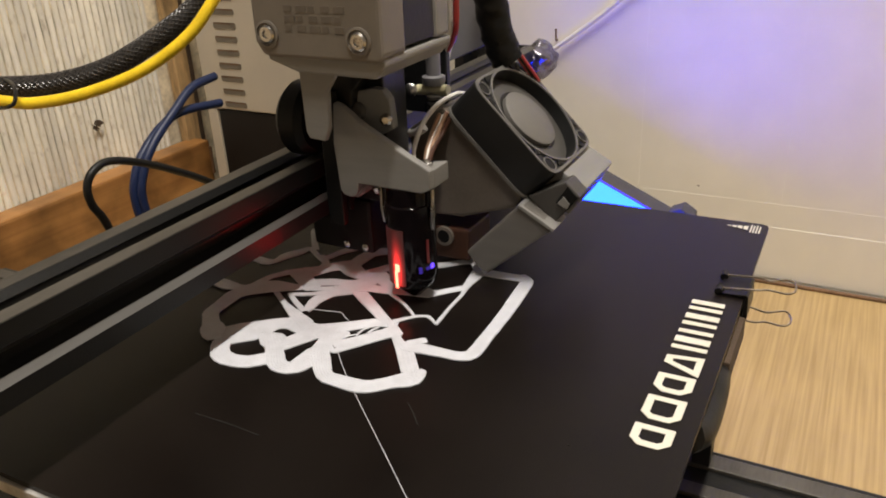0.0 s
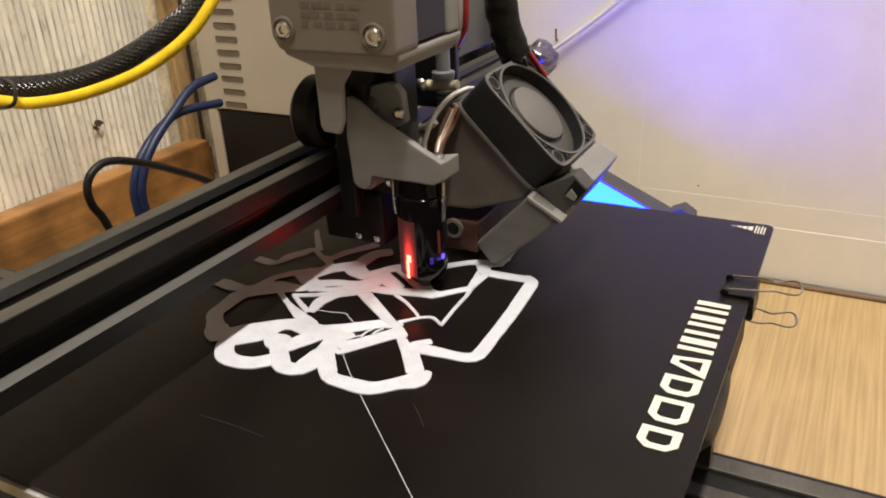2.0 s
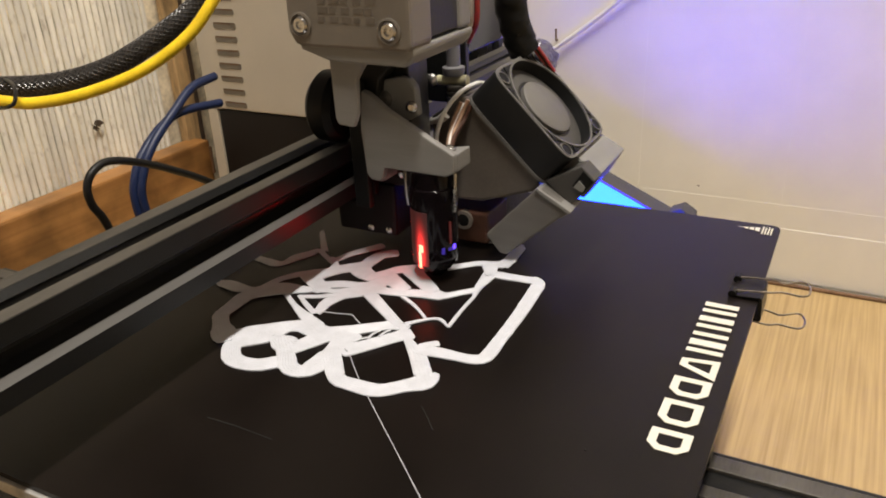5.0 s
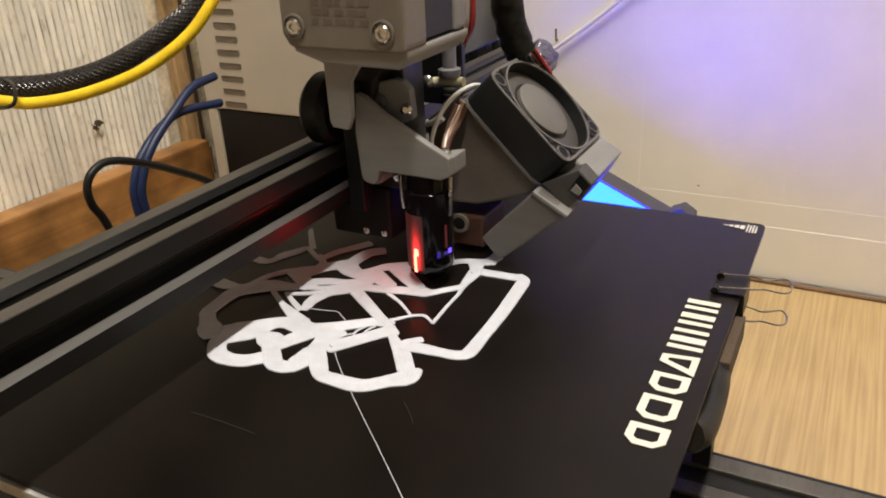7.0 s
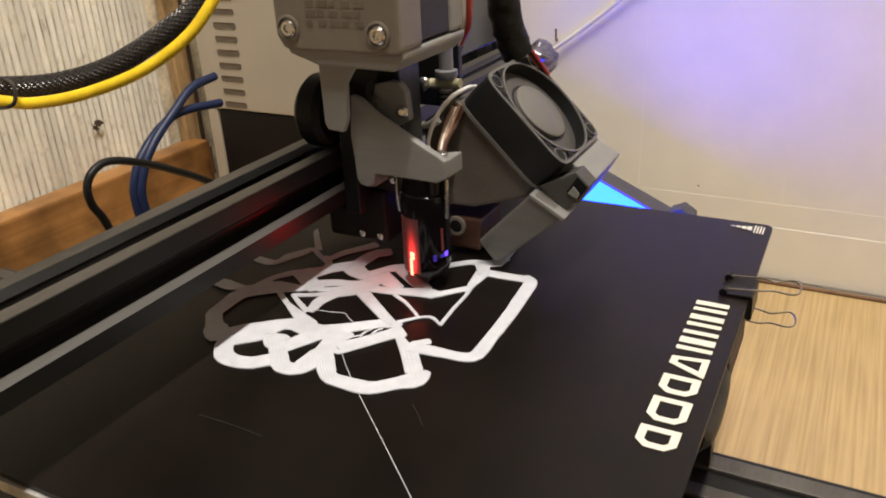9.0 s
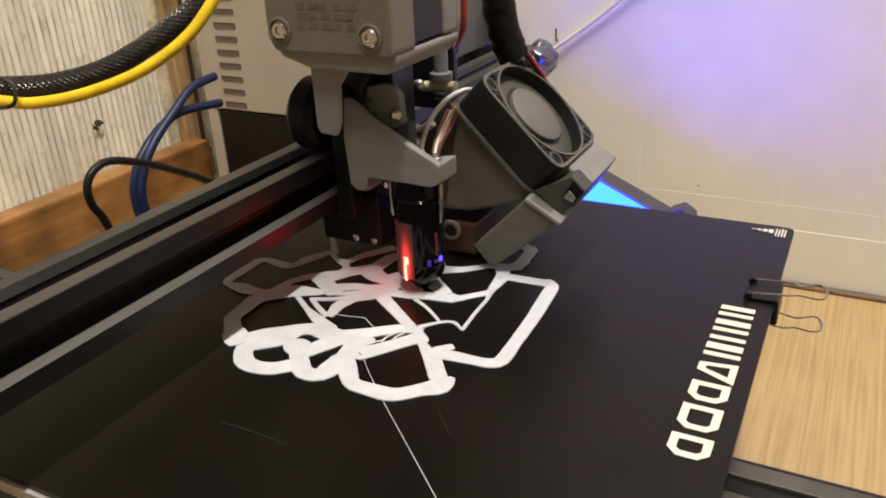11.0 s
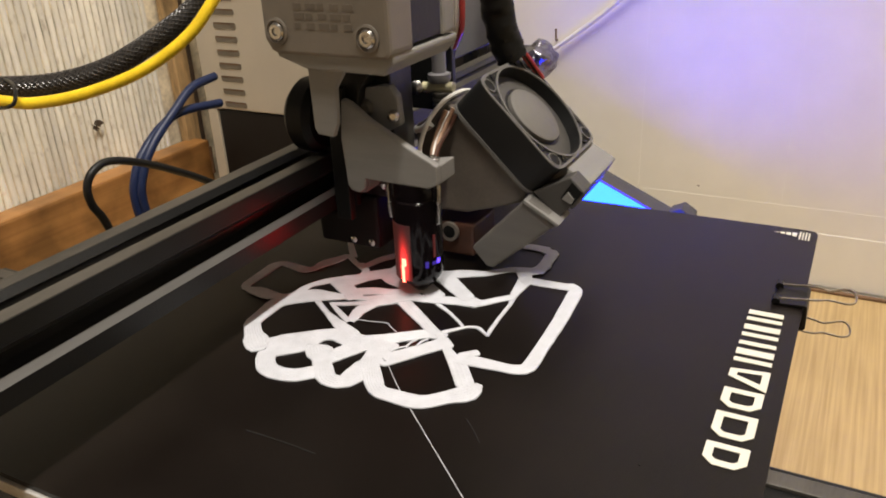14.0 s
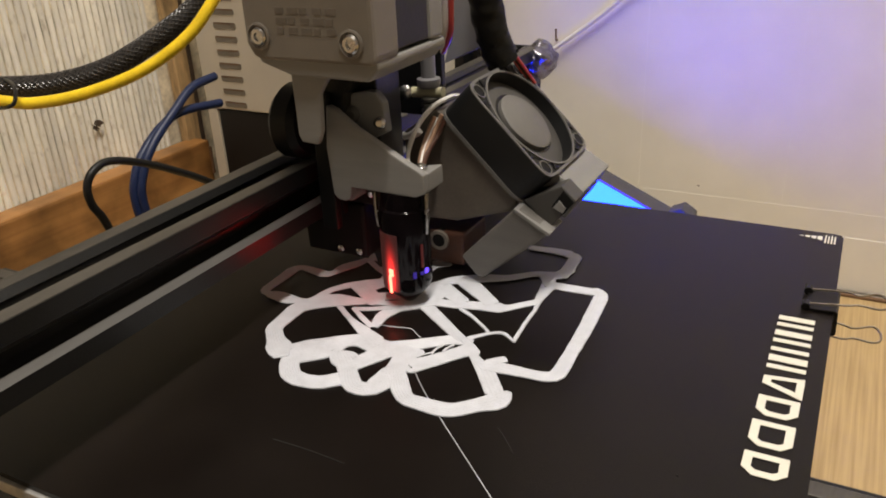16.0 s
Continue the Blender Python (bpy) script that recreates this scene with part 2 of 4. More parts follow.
def flat_band(nodes, z, high=0.00042, line=1.25):
    """A flat printed band of fine lines side by side, with mitred corners and slightly ragged edges."""
    cut = [Vector(nodes[0])]
    for a, b, c in zip(nodes, nodes[1:], nodes[2:]):
        for q in (a, c):
            d = Vector(q) - Vector(b)
            cut.append(Vector(b) + d * min(0.3, 1.1 / max(d.length, 0.1)))
    nodes = cut + [Vector(nodes[-1])]
    p = [Vector((a / 1000, b / 1000, 0)) for a, b, w in nodes]
    half = [0.93 * w / 2000 for a, b, w in nodes]
    ways = [(b - a).normalized() for a, b in zip(p, p[1:])]
    sides = []
    for i in range(len(p)):
        d0, d1 = ways[max(i - 1, 0)], ways[min(i, len(ways) - 1)]
        d = (d0 + d1).normalized()
        sides.append(Vector((-d.y, d.x, 0)) / max(0.85, d.dot(d0)))
    rows = [(p[0] - ways[0] * half[0] * 0.45, sides[0] * half[0] * 0.62), (p[0] - ways[0] * half[0] * 0.25, sides[0] * half[0] * 0.9)]
    for i in range(len(p) - 1):
        n = max(1, int((p[i + 1] - p[i]).length / 0.0013))
        for k in range(n):
            f = k / n
            rows.append((p[i].lerp(p[i + 1], f), (sides[i] * half[i]).lerp(sides[i + 1] * half[i + 1], f)))
    rows.append((p[-1], sides[-1] * half[-1]))
    rows += [(p[-1] + ways[-1] * half[-1] * 0.25, sides[-1] * half[-1] * 0.9), (p[-1] + ways[-1] * half[-1] * 0.45, sides[-1] * half[-1] * 0.62)]
    lines = max(1, round(2000 * max(half) / line))
    prof = [(-1.0, 0.0), (-0.985, high * 0.8)]
    for k in range(lines * 3 + 1):
        f = k / (lines * 3)
        prof.append((-0.95 + 1.9 * f, high * (0.68 + 0.32 * abs(math.sin(math.pi * f * lines)))))
    prof += [(0.985, high * 0.8), (1.0, 0.0)]
    bm = bmesh.new()
    rings = []
    for q, sd in rows:
        l = 1 + 0.00014 / max(sd.length, 0.0004) * noise.noise(q * 520)
        r = 1 + 0.00014 / max(sd.length, 0.0004) * noise.noise(q * 520 + Vector((5, 9, 2)))
        rings.append([bm.verts.new(q + sd * (f * (r if f > 0 else l)) + Vector((0, 0, z + h))) for f, h in prof])
    for a, b in zip(rings, rings[1:]):
        for k in range(len(prof) - 1):
            bm.faces.new((a[k], a[k + 1], b[k + 1], b[k]))
    return bm


# ---- the room ----
structure("bench_top", box((-0.9, -0.9, -0.13), (0.268, 0.318, -0.10), 0.001), M_TABLE, "pale oak laminate bench top with straight grain", "bench")
structure("wall_east", box((0.272, -1.6, -0.9), (0.30, 0.36, 0.5)), M_WALL, "off-white painted board wall with faint joints", "wall")
wall_north = structure("wall_north", box((-1.6, 0.322, -0.9), (0.272, 0.36, 0.17)), M_CORR_D, "dirty white ribbed panel wall", "wall")
# upper walls are out of view, added dark to limit bounce and reflections
structure("wall_north_upper", box((-1.6, 0.322, 0.1705), (0.272, 0.36, 1.45)), M_ROOM, "unseen upper wall, dark to hold back bounce light", "wall")
structure("wall_east_upper", box((0.272, -1.6, 0.5005), (0.30, 0.36, 1.45)), M_ROOM, "unseen upper wall, dark to hold back bounce light", "wall")
# out-of-view walls and ceiling act as reflectors for soft fill
structure("wall_west", box((-1.66, -1.6, -0.9), (-1.6, 0.36, 1.45)), M_ROOM_L, "unseen beige wall added to bounce fill light", "wall")
structure("wall_south", box((-1.66, -1.66, -0.9), (0.30, -1.6, 1.45)), M_ROOM_L, "unseen beige wall added to bounce fill light", "wall")
structure("ceiling", box((-1.66, -1.66, 1.45), (0.30, 0.36, 1.5)), M_ROOM_L, "unseen beige ceiling added to bounce fill light", "ceiling")
structure("floor", box((-1.66, -1.66, -0.95), (0.30, 0.36, -0.9)), M_ROOM, "unseen dull dark floor", "floor")

# wall battens: a long low strip, a skirting and the dark gap over the bench
structure("trim_ledge", prism(0, [(0.30, -0.0516), (-0.6, -0.0500), (-0.6, -0.0650), (0.30, -0.0660)], 0.27185, 0.273), M_WALL, "off-white thin strip along the wall", "trim")
structure("baseboard", box((0.2716, -0.9, -0.0985), (0.2735, 0.31, -0.0655), 0.0003), M_WALL, "off-white low board at the foot of the wall", "trim")
structure("bench_edge", box((0.2662, -0.9, -0.1), (0.2692, 0.31, -0.0984), 0.0004), M_BROWN, "dark dirty gap strip along the bench edge", "trim")
for y in (0.0035, -0.0795, -0.165):
    structure("trim_joint", box((0.2718, y - 0.0010, -0.0495), (0.2726, y + 0.0010, 0.6)), M_WALL, "thin cover strip on a wall joint", "trim")

# ribbed panel
x = -0.25
while x < 0.2:
    w = 0.0034 + 0.0004 * noise.noise((x * 310, 2, 0))
    part("rib", prism(2, [(x, 0.3212), (x + 0.0007, 0.3203), (x + w / 2, 0.3200), (x + w - 0.0007, 0.3203), (x + w, 0.3212), (x + w, 0.3235), (x, 0.3235)], -0.06, 0.168), M_CORR, wall_north)
    x += 0.0047 + 0.0005 * noise.noise((x * 170, 0, 0))
plank = thing("wooden_plank", (0.0, 0.309, -0.1), "orange-brown varnished pine plank standing at the wall foot", "plank")
part("board", box((-0.5, 0.3005, -0.1), (0.2172, 0.3175, -0.0350), 0.0018), M_PLANK, plank)
part("end_cap", box((0.2150, 0.2985, -0.0600), (0.2168, 0.3003, -0.0400), 0.0004), M_BROWN, plank, "rusty brown bracket")
post = thing("corner_post", (0.225, 0.31, -0.1), "stained reddish-brown wooden post in the corner", "post")
part("post", box((0.2090, 0.312, -0.1), (0.2220, 0.3195, 0.30), 0.0012), M_POST, post)
part("crack", box((0.2221, 0.3125, -0.1), (0.2262, 0.3195, 0.30), 0.0004), M_INSUL, post, "dark stained crack")

# ---- power supply ----
psu = thing("power_supply", (0.225, 0.21, -0.1), "beige steel power supply case with vent slots on a black base", "power supply")
part("case", box((0.200, 0.155, -0.0055), (0.25, 0.2800, 0.14), 0.0012), M_PSU, psu)
part("base", box((0.2015, 0.155, -0.1), (0.25, 0.2715, -0.0065), 0.001), M_BLACK, psu, "black steel base")
part("edge_strip", box((0.2005, 0.2718, -0.1), (0.203, 0.2800, -0.0062), 0.0005), M_PSU, psu, "pale metal edge")
for i in range(14):
    z = -0.0035 + i * 0.0085
    # slots are flat plates on the case, their shade painted dark
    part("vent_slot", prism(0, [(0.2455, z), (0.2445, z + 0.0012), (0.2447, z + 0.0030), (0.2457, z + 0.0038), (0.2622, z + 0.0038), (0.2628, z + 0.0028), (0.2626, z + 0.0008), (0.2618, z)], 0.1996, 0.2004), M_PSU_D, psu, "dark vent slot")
    # darker strip for the shade under the upper slot edge
    part("slot_shade", box((0.1994, 0.2452, z + 0.0029), (0.19955, 0.2622, z + 0.0037)), M_BROWN, psu, "brown strip painted as shade at the slot top")

# ---- gantry beam: V-slot profile along x ----
BY, BZ = 0.0565, 0.0335


def vslot(half, axis, lo, hi, centre):
    """A V-slot bar: four corner lips with chamfers round a dark core, as one outline."""
    h, o, c, d = half, 0.0046, 0.0018, 0.0062
    q = [(d * 0.35, h - d), (d * 0.9, h - c), (o - c, h - c), (o, h), (h, h), (h, o), (h - c, o - c), (h - c, d * 0.9), (h - d, d * 0.35)]
    pts = []
    for sx, sy, rev in ((1, 1, False), (1, -1, True), (-1, -1, False), (-1, 1, True)):
        ring = [(sx * a, sy * b) for a, b in q]
        pts += ring[::-1] if rev else ring
    return prism(axis, [(centre[0] + a, centre[1] + b) for a, b in pts], lo, hi)


gantry = thing("gantry_beam", (0.0, BY, BZ - 0.01), "black anodised slotted aluminium gantry beam with worn lips in a lit tone", "beam")
part("profile", vslot(0.01, 0, -0.26, 0.215, (BY, BZ)), M_EXTR, gantry)
# thin strips in the lit tone lie on both top lips
part("rear_lip_face", box((-0.26, BY + 0.0048, BZ + 0.0099), (0.2148, BY + 0.0097, BZ + 0.0102), 0.0001), M_EXTR_LIT, gantry, "worn top lip, lamp light put into its grey")
part("front_lip_face", box((-0.26, BY - 0.0097, BZ + 0.0099), (0.2148, BY - 0.0048, BZ + 0.0102), 0.0001), M_EXTR_LIT, gantry, "worn top lip, lamp light put into its grey")
# brightness of the lower slot edge is painted with a lighter strip
part("slot_chamfer", prism(0, [(BY - 0.0100, BZ - 0.0046), (BY - 0.0083, BZ - 0.0063 + 0.0035), (BY - 0.0083, BZ - 0.0065), (BY - 0.0098, BZ - 0.0065)], -0.26, 0.2148), M_STRIPE, gantry, "lower slot edge, lamp light put into its grey")
# added flange, hidden behind the beam, makes its shadow reach further back
part("shadow_flange", box((-0.26, BY + 0.0102, BZ - 0.0100), (0.2148, BY + 0.0285, BZ - 0.0040), 0.0006), M_EXTR, gantry, "unseen black flange added to widen the beam's shadow")
part("end_plate", box((0.215, 0.047, 0.020), (0.218, 0.068, 0.0435), 0.001), M_BLACK, gantry)
bm = bmesh.new()
bmesh.ops.create_icosphere(bm, subdivisions=4, radius=1.0)
for v in bm.verts:
    k = 1 + 0.28 * noise.noise(v.co * 1.7) + 0.10 * noise.noise(v.co * 4.0)
    v.co = Vector((0.2165 + 0.0125 * v.co.x * k, 0.0490 + 0.0105 * v.co.y * k, 0.0365 + 0.0095 * v.co.z * k))
part("end_wrap", bm, M_FOIL, gantry, "dark shiny wrapped beam end", True)
support = thing("gantry_upright", (0.20, 0.085, -0.1), "black aluminium upright carrying the gantry beam", "upright")
part("profile", vslot(0.01, 2, -0.1, 0.30, (0.205, 0.0785)), M_EXTR, support)
support = thing("gantry_upright", (-0.25, 0.085, -0.1), "black aluminium upright carrying the gantry beam", "upright")
part("profile", vslot(0.01, 2, -0.1, 0.30, (-0.25, 0.0785)), M_EXTR, support)

# ---- base frame under the bed ----
rail = thing("bed_rail", (0.0, 0.0, -0.1), "black slotted aluminium rail under the print bed", "rail")
part("profile", box((-0.0200, -0.26, -0.08), (0.0222, 0.26, -0.0415), 0.001), M_EXTR, rail)
# rail lips take the same lit tone
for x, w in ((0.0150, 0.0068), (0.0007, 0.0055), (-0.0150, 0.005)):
    part("top_lip", box((x - w / 2, -0.26, -0.0415), (x + w / 2, 0.26, -0.0400), 0.0004), M_EXTR_LIT, rail, "worn rail lip, lamp light put into its grey")
for y in (-0.2, 0.2):
    part("foot", box((-0.02, y - 0.02, -0.1), (0.02, y + 0.02, -0.0798), 0.002), M_BLACK, rail)

FRONT = -0.0898
guard = thing("cable_guard", (0.0, FRONT, -0.04), "brown insulated cable guard standing on the bed rail", "cable guard")
part("insulation", prism(0, [(FRONT + 0.0016, -0.0065), (FRONT + 0.0014, -0.0145), (FRONT + 0.003, -0.0160), (FRONT + 0.02, -0.0155), (FRONT + 0.02, -0.0065)], 0.019, 0.050, 0.0005), M_INSUL, guard, "brown insulation board")
part("edge_cable", tube([(-0.0155, FRONT + 0.0060, -0.0095), (-0.0125, FRONT + 0.0048, -0.0105), (-0.006, FRONT + 0.0042, -0.0114), (0.003, FRONT + 0.0042, -0.0118), (0.011, FRONT + 0.0046, -0.0112), (0.0195, FRONT + 0.0055, -0.0112)], 0.0046, 10, 6), M_CABLE, guard, "black rough cable", True)
part("stem", box((0.0115, FRONT + 0.0030, -0.0400), (0.0185, FRONT + 0.0085, -0.0140), 0.0006), M_BLACK, guard)

crossbar = thing("rear_crossbar", (0.0, 0.108, -0.1), "black aluminium crossbar of the printer base", "crossbar")
for a, b in ((-0.24, -0.0203), (0.0225, 0.24)):
    part("profile", box((a, 0.088, -0.082), (b, 0.128, -0.042), 0.001), M_EXTR, crossbar)
    part("foot", box((a + 0.02, 0.09, -0.1), (a + 0.05, 0.126, -0.0822), 0.002), M_BLACK, crossbar)

# ---- print bed (place at its reference stroke) ----
X0, X1, Y0, Y1 = -0.1095, 0.1137, -0.1136, 0.121
bed = thing("print_bed", (0.0, 0.0, -0.03), "black textured magnetic print bed with white lettering marks", "print bed")
part("sheet", prism(2, [(X0 + 0.003, Y0), (X1 - 0.003, Y0), (X1 - 0.0008, Y0 + 0.0008), (X1, Y0 + 0.003), (X1, Y1), (X0, Y1), (X0, Y0 + 0.003), (X0 + 0.0008, Y0 + 0.0008)], -0.0016, 0.0), M_BED, bed, "black textured flexible sheet")
part("plate", box((X0 - 0.0011, Y0 + 0.0006, -0.0052), (X1 - 0.001, Y1, -0.0017), 0.0003), M_BEDEDGE, bed, "bare aluminium heated plate")
part("carriage", box((-0.05, -0.045, -0.0395), (0.05, 0.075, -0.034), 0.001), M_BLACK, bed, "black carriage plate")
for sx in (-0.085, 0.085):
    for sy in (-0.085, 0.085):
        part("levelling_post", lathe([(0.004, -0.034), (0.004, -0.0053)], Matrix.Translation((sx, sy, 0))), M_STEEL, bed)
# plain white marks where the maker's word stands
def mark_ring(points, inner):
    bm = bmesh.new()
    lo = [[bm.verts.new((x / 1000, y / 1000, z)) for x, y in ring] for z in (0.0001, 0.0003) for ring in (points, inner)]
    n = len(points)
    for i in range(n):
        j = (i + 1) % n
        bm.faces.new((lo[2][i], lo[2][j], lo[3][j], lo[3][i]))
        bm.faces.new((lo[0][i], lo[0][j], lo[2][j], lo[2][i]))
        bm.faces.new((lo[1][i], lo[1][j], lo[3][j], lo[3][i]))
    return bm


for x, w in ((-36.8, 8.6), (-25.6, 10.6), (-12.6, 9.0)):
    a, b, lo, hi = x, x + w, -109.0, -98.9
    ring = [(a + 2.5, lo), (b, lo), (b, hi), (a + 2.5, hi), (a, hi - 2.5), (a, lo + 2.5)]
    inner = [(a + 3.0, lo + 2.1), (b - 2, lo + 2.1), (b - 2, hi - 2.1), (a + 3.0, hi - 2.1), (a + 2.1, hi - 3.2), (a + 2.1, lo + 3.2)]
    part("mark", mark_ring(ring, inner), M_WHITE_INK, bed, "white printed mark")
part("mark", mark_ring([(-2.6, -109.2), (7.6, -109.2), (6.2, -98.9), (2.2, -98.9)], [(0.6, -107.3), (5.6, -107.3), (4.8, -101.0), (3.2, -101.0)]), M_WHITE_INK, bed, "white printed mark")
for x, w in ((10.6, 2.0), (14.6, 3.2), (20.3, 2.0), (25.4, 2.0), (29.6, 3.0), (35.4, 2.0), (39.4, 2.6)):
    part("mark", box((x / 1000, -0.109, 0.0001), ((x + w) / 1000, -0.0989, 0.0003)), M_WHITE_INK, bed, "white printed mark")
for k in range(4):
    a, b = k / 4, (k + 0.78) / 4
    part("warning_sign", prism(2, [(0.1077 - 0.0022 * a, -0.0986 - 0.0084 * a), (0.1077 - 0.0022 * b, -0.0986 - 0.0084 * b), (0.1077 + 0.0016 * b, -0.0986 - 0.0084 * b), (0.1077 + 0.0016 * a + 0.0001, -0.0986 - 0.0084 * a)], 0.0001, 0.0003), M_WHITE_INK, bed, "white warning triangle")
for k in range(4):
    part("warning_text", box((0.1033, -0.1079 - k * 0.00105, 0.0001), (0.1108 - 0.0008 * (k % 2), -0.1074 - k * 0.00105, 0.0003)), M_WHITE_INK, bed, "white unreadable text bar")

for (xa, ya), (xb, yb) in (((-0.0718, 0.0076), (-0.0721, -0.0141)), ((-0.0446, -0.0421), (-0.0520, -0.0492)), ((-0.0439, -0.0863), (-0.0439, -0.0867))):
    part("scratch", tube([(xa, ya, 0.0001), ((xa + xb) / 2 + 0.0003, (ya + yb) / 2, 0.0001), (xb, yb, 0.0001)], 0.00016, 5, 4), M_SCRATCH, bed, "pale fine scratch")

# ---- the failed print lying on the sheet ----
prt = thing("plastic_print", (0.0, 0.0, 0.0), "white plastic outline print stuck to the black bed", "print")
BANDS = []


def band(nodes):
    """One flat pass of the nozzle: (x, y, width) in millimetres on the bed."""
    k = len(BANDS)
    BANDS.append(k)
    part("printed_band", flat_band(nodes, 0.00010 + 0.00003 * (k % 11)), M_PLA, prt, smooth=True)


band([(18.5, 28.4, 2.0), (21.0, 32.7, 1.9), (27.3, 41.6, 2.6), (22.7, 43.2, 4.8), (18.1, 46.0, 5.5), (12.5, 47.0, 2.8), (10.6, 49.4, 4.9), (12.3, 60.8, 3.2), (9.3, 62.4, 5.0), (-0.4, 62.0, 4.4), (-7.3, 62.0, 3.8), (-9.5, 59.9, 2.9), (-7.9, 54.5, 3.3), (-9.4, 45.0, 2.8)])
band([(26.8, 39.0, 2.9), (41.2, 50.5, 2.2), (43.1, 51.1, 0.8)])
band([(20.8, 30.8, 2.9), (28.4, 28.5, 3.8), (39.2, 21.1, 4.7)])
band([(10.4, 32.0, 4.5), (13.3, 26.7, 4.0), (19.2, 28.4, 2.5), (22.4, 33.1, 2.9)])
band([(35.4, 12.9, 6.1), (32.1, 17.0, 6.0), (26.2, 17.8, 6.4), (21.1, 17.8, 5.8), (16.3, 13.1, 3.7)])
band([(19.7, 20.2, 7.0), (15.2, 25.1, 6.9), (11.3, 27.2, 6.3), (6.8, 28.2, 4.6), (3.3, 25.8, 2.7)])
band([(20.1, 20.9, 8.0), (16.3, 14.4, 8.1), (12.8, 7.1, 4.6)])
band([(2.0, 24.4, 5.5), (6.0, 17.4, 5.3), (7.6, 10.7, 4.4), (11.9, 3.9, 6.5)])
band([(15.4, 25.2, 3.9), (11.0, 30.8, 3.3), (6.7, 36.0, 3.9), (0.6, 40.3, 3.0), (-8.3, 40.8, 5.4)])
band([(-8.5, 41.2, 2.9), (-11.4, 49.5, 4.3), (-10.3, 57.7, 2.9)])
band([(-2.0, 24.7, 3.8), (-4.7, 34.8, 9.2), (-10.4, 41.2, 8.5), (-14.6, 43.1, 7.0), (-23.5, 42.3, 5.9), (-28.0, 42.0, 5.8), (-33.2, 37.0, 5.9), (-35.8, 33.9, 8.9), (-39.1, 30.4, 7.2), (-38.9, 28.0, 1.6)])
band([(-34.0, 25.5, 11.2), (-40.0, 26.1, 6.6), (-43.2, 24.6, 6.3), (-46.9, 20.9, 6.3), (-47.7, 16.5, 6.4), (-46.6, 11.2, 6.6), (-42.9, 7.3, 6.8)])
band([(-36.6, 30.3, 8.1), (-35.9, 26.3, 12.9), (-30.9, 20.6, 12.6), (-24.8, 16.9, 7.0), (-22.5, 12.7, 7.3), (-24.4, 3.0, 9.2), (-17.6, -4.7, 6.0), (-11.4, -12.5, 5.4), (-10.8, -18.4, 3.9)])
band([(-31.9, 17.0, 3.5), (-33.3, 12.1, 9.5), (-35.2, 8.0, 7.6), (-33.1, 6.5, 6.8), (-23.8, 2.1, 8.3), (-23.3, -7.2, 6.8)])
band([(-31.9, 13.8, 5.2), (-38.7, 7.1, 6.0), (-43.5, 2.8, 6.3)])
band([(-38.6, 6.6, 5.2), (-43.6, 2.6, 6.0), (-44.7, 0.1, 6.1), (-44.0, -3.4, 6.4), (-40.9, -4.6, 7.9), (-34.4, -5.2, 8.5)])
band([(-26.1, -4.3, 7.5), (-33.1, -5.2, 6.5), (-41.3, -12.3, 5.8)])
band([(-34.9, -7.1, 4.1), (-40.4, -11.0, 5.3), (-43.8, -14.9, 5.4), (-44.0, -21.4, 6.1), (-43.9, -26.0, 6.4), (-42.8, -29.1, 6.1), (-38.4, -33.6, 5.8), (-35.1, -37.4, 8.2), (-32.2, -38.4, 5.7), (-30.2, -38.8, 2.7)])
band([(-10.1, -16.1, 2.3), (-18.2, -23.3, 3.1), (-23.4, -29.2, 5.7), (-31.3, -35.2, 5.7)])
band([(-29.9, -8.1, 7.2), (-24.8, -12.4, 6.3), (-16.3, -18.7, 6.0), (-14.3, -20.5, 8.2)])
band([(-20.7, -27.7, 5.7), (-19.9, -32.5, 5.6), (-19.6, -41.3, 4.5), (-19.3, -45.1, 4.9), (-17.7, -47.9, 5.1), (-12.7, -48.1, 4.9), (-3.4, -47.6, 4.4)])
band([(-18.9, -28.0, 3.6), (-15.6, -31.5, 3.3)])
band([(-6.0, -47.7, 4.5), (3.1, -47.4, 4.8), (13.2, -47.0, 5.0), (16.5, -46.7, 5.2), (31.1, -45.6, 5.2), (33.8, -44.9, 4.4), (35.0, -42.1, 5.1)])
band([(34.2, -44.4, 5.0), (33.6, -32.0, 5.0), (33.4, -25.5, 5.1)])
band([(33.8, -27.1, 5.9), (21.6, -27.5, 2.8), (15.4, -28.9, 1.3)])
band([(15.6, -28.9, 1.4), (5.6, -29.1, 1.3), (-5.3, -30.0, 1.3)])
band([(-5.4, -30.1, 0.8), (-2.2, -26.1, 1.4), (-2.0, -24.1, 1.3), (-4.0, -21.1, 1.2), (-8.8, -17.0, 2.1)])
band([(20.1, -27.6, 3.5), (16.1, -23.3, 3.2), (12.6, -20.3, 3.7), (12.0, -17.6, 6.7)])
band([(3.5, 8.4, 6.5), (7.2, 3.6, 5.0), (8.2, -3.7, 4.9), (10.6, -11.3, 5.5), (11.5, -18.8, 5.2)])
band([(18.1, 7.0, 8.0), (11.1, -4.7, 5.8)])
band([(24.3, -0.6, 7.8), (13.7, -14.3, 5.6)])
band([(12.2, 10.5, 3.1), (16.5, 9.3, 4.9), (20.0, 7.0, 4.3), (23.7, 4.2, 5.6), (29.1, -4.8, 6.2), (32.5, -12.4, 3.9), (39.0, -19.6, 3.5), (40.1, -26.6, 6.2)])
band([(40.0, -23.8, 6.5), (32.4, -27.6, 4.2)])
band([(6.6, -6.8, 1.8), (3.4, -12.7, 1.3), (-1.8, -19.4, 1.2), (-3.9, -21.3, 1.1)])
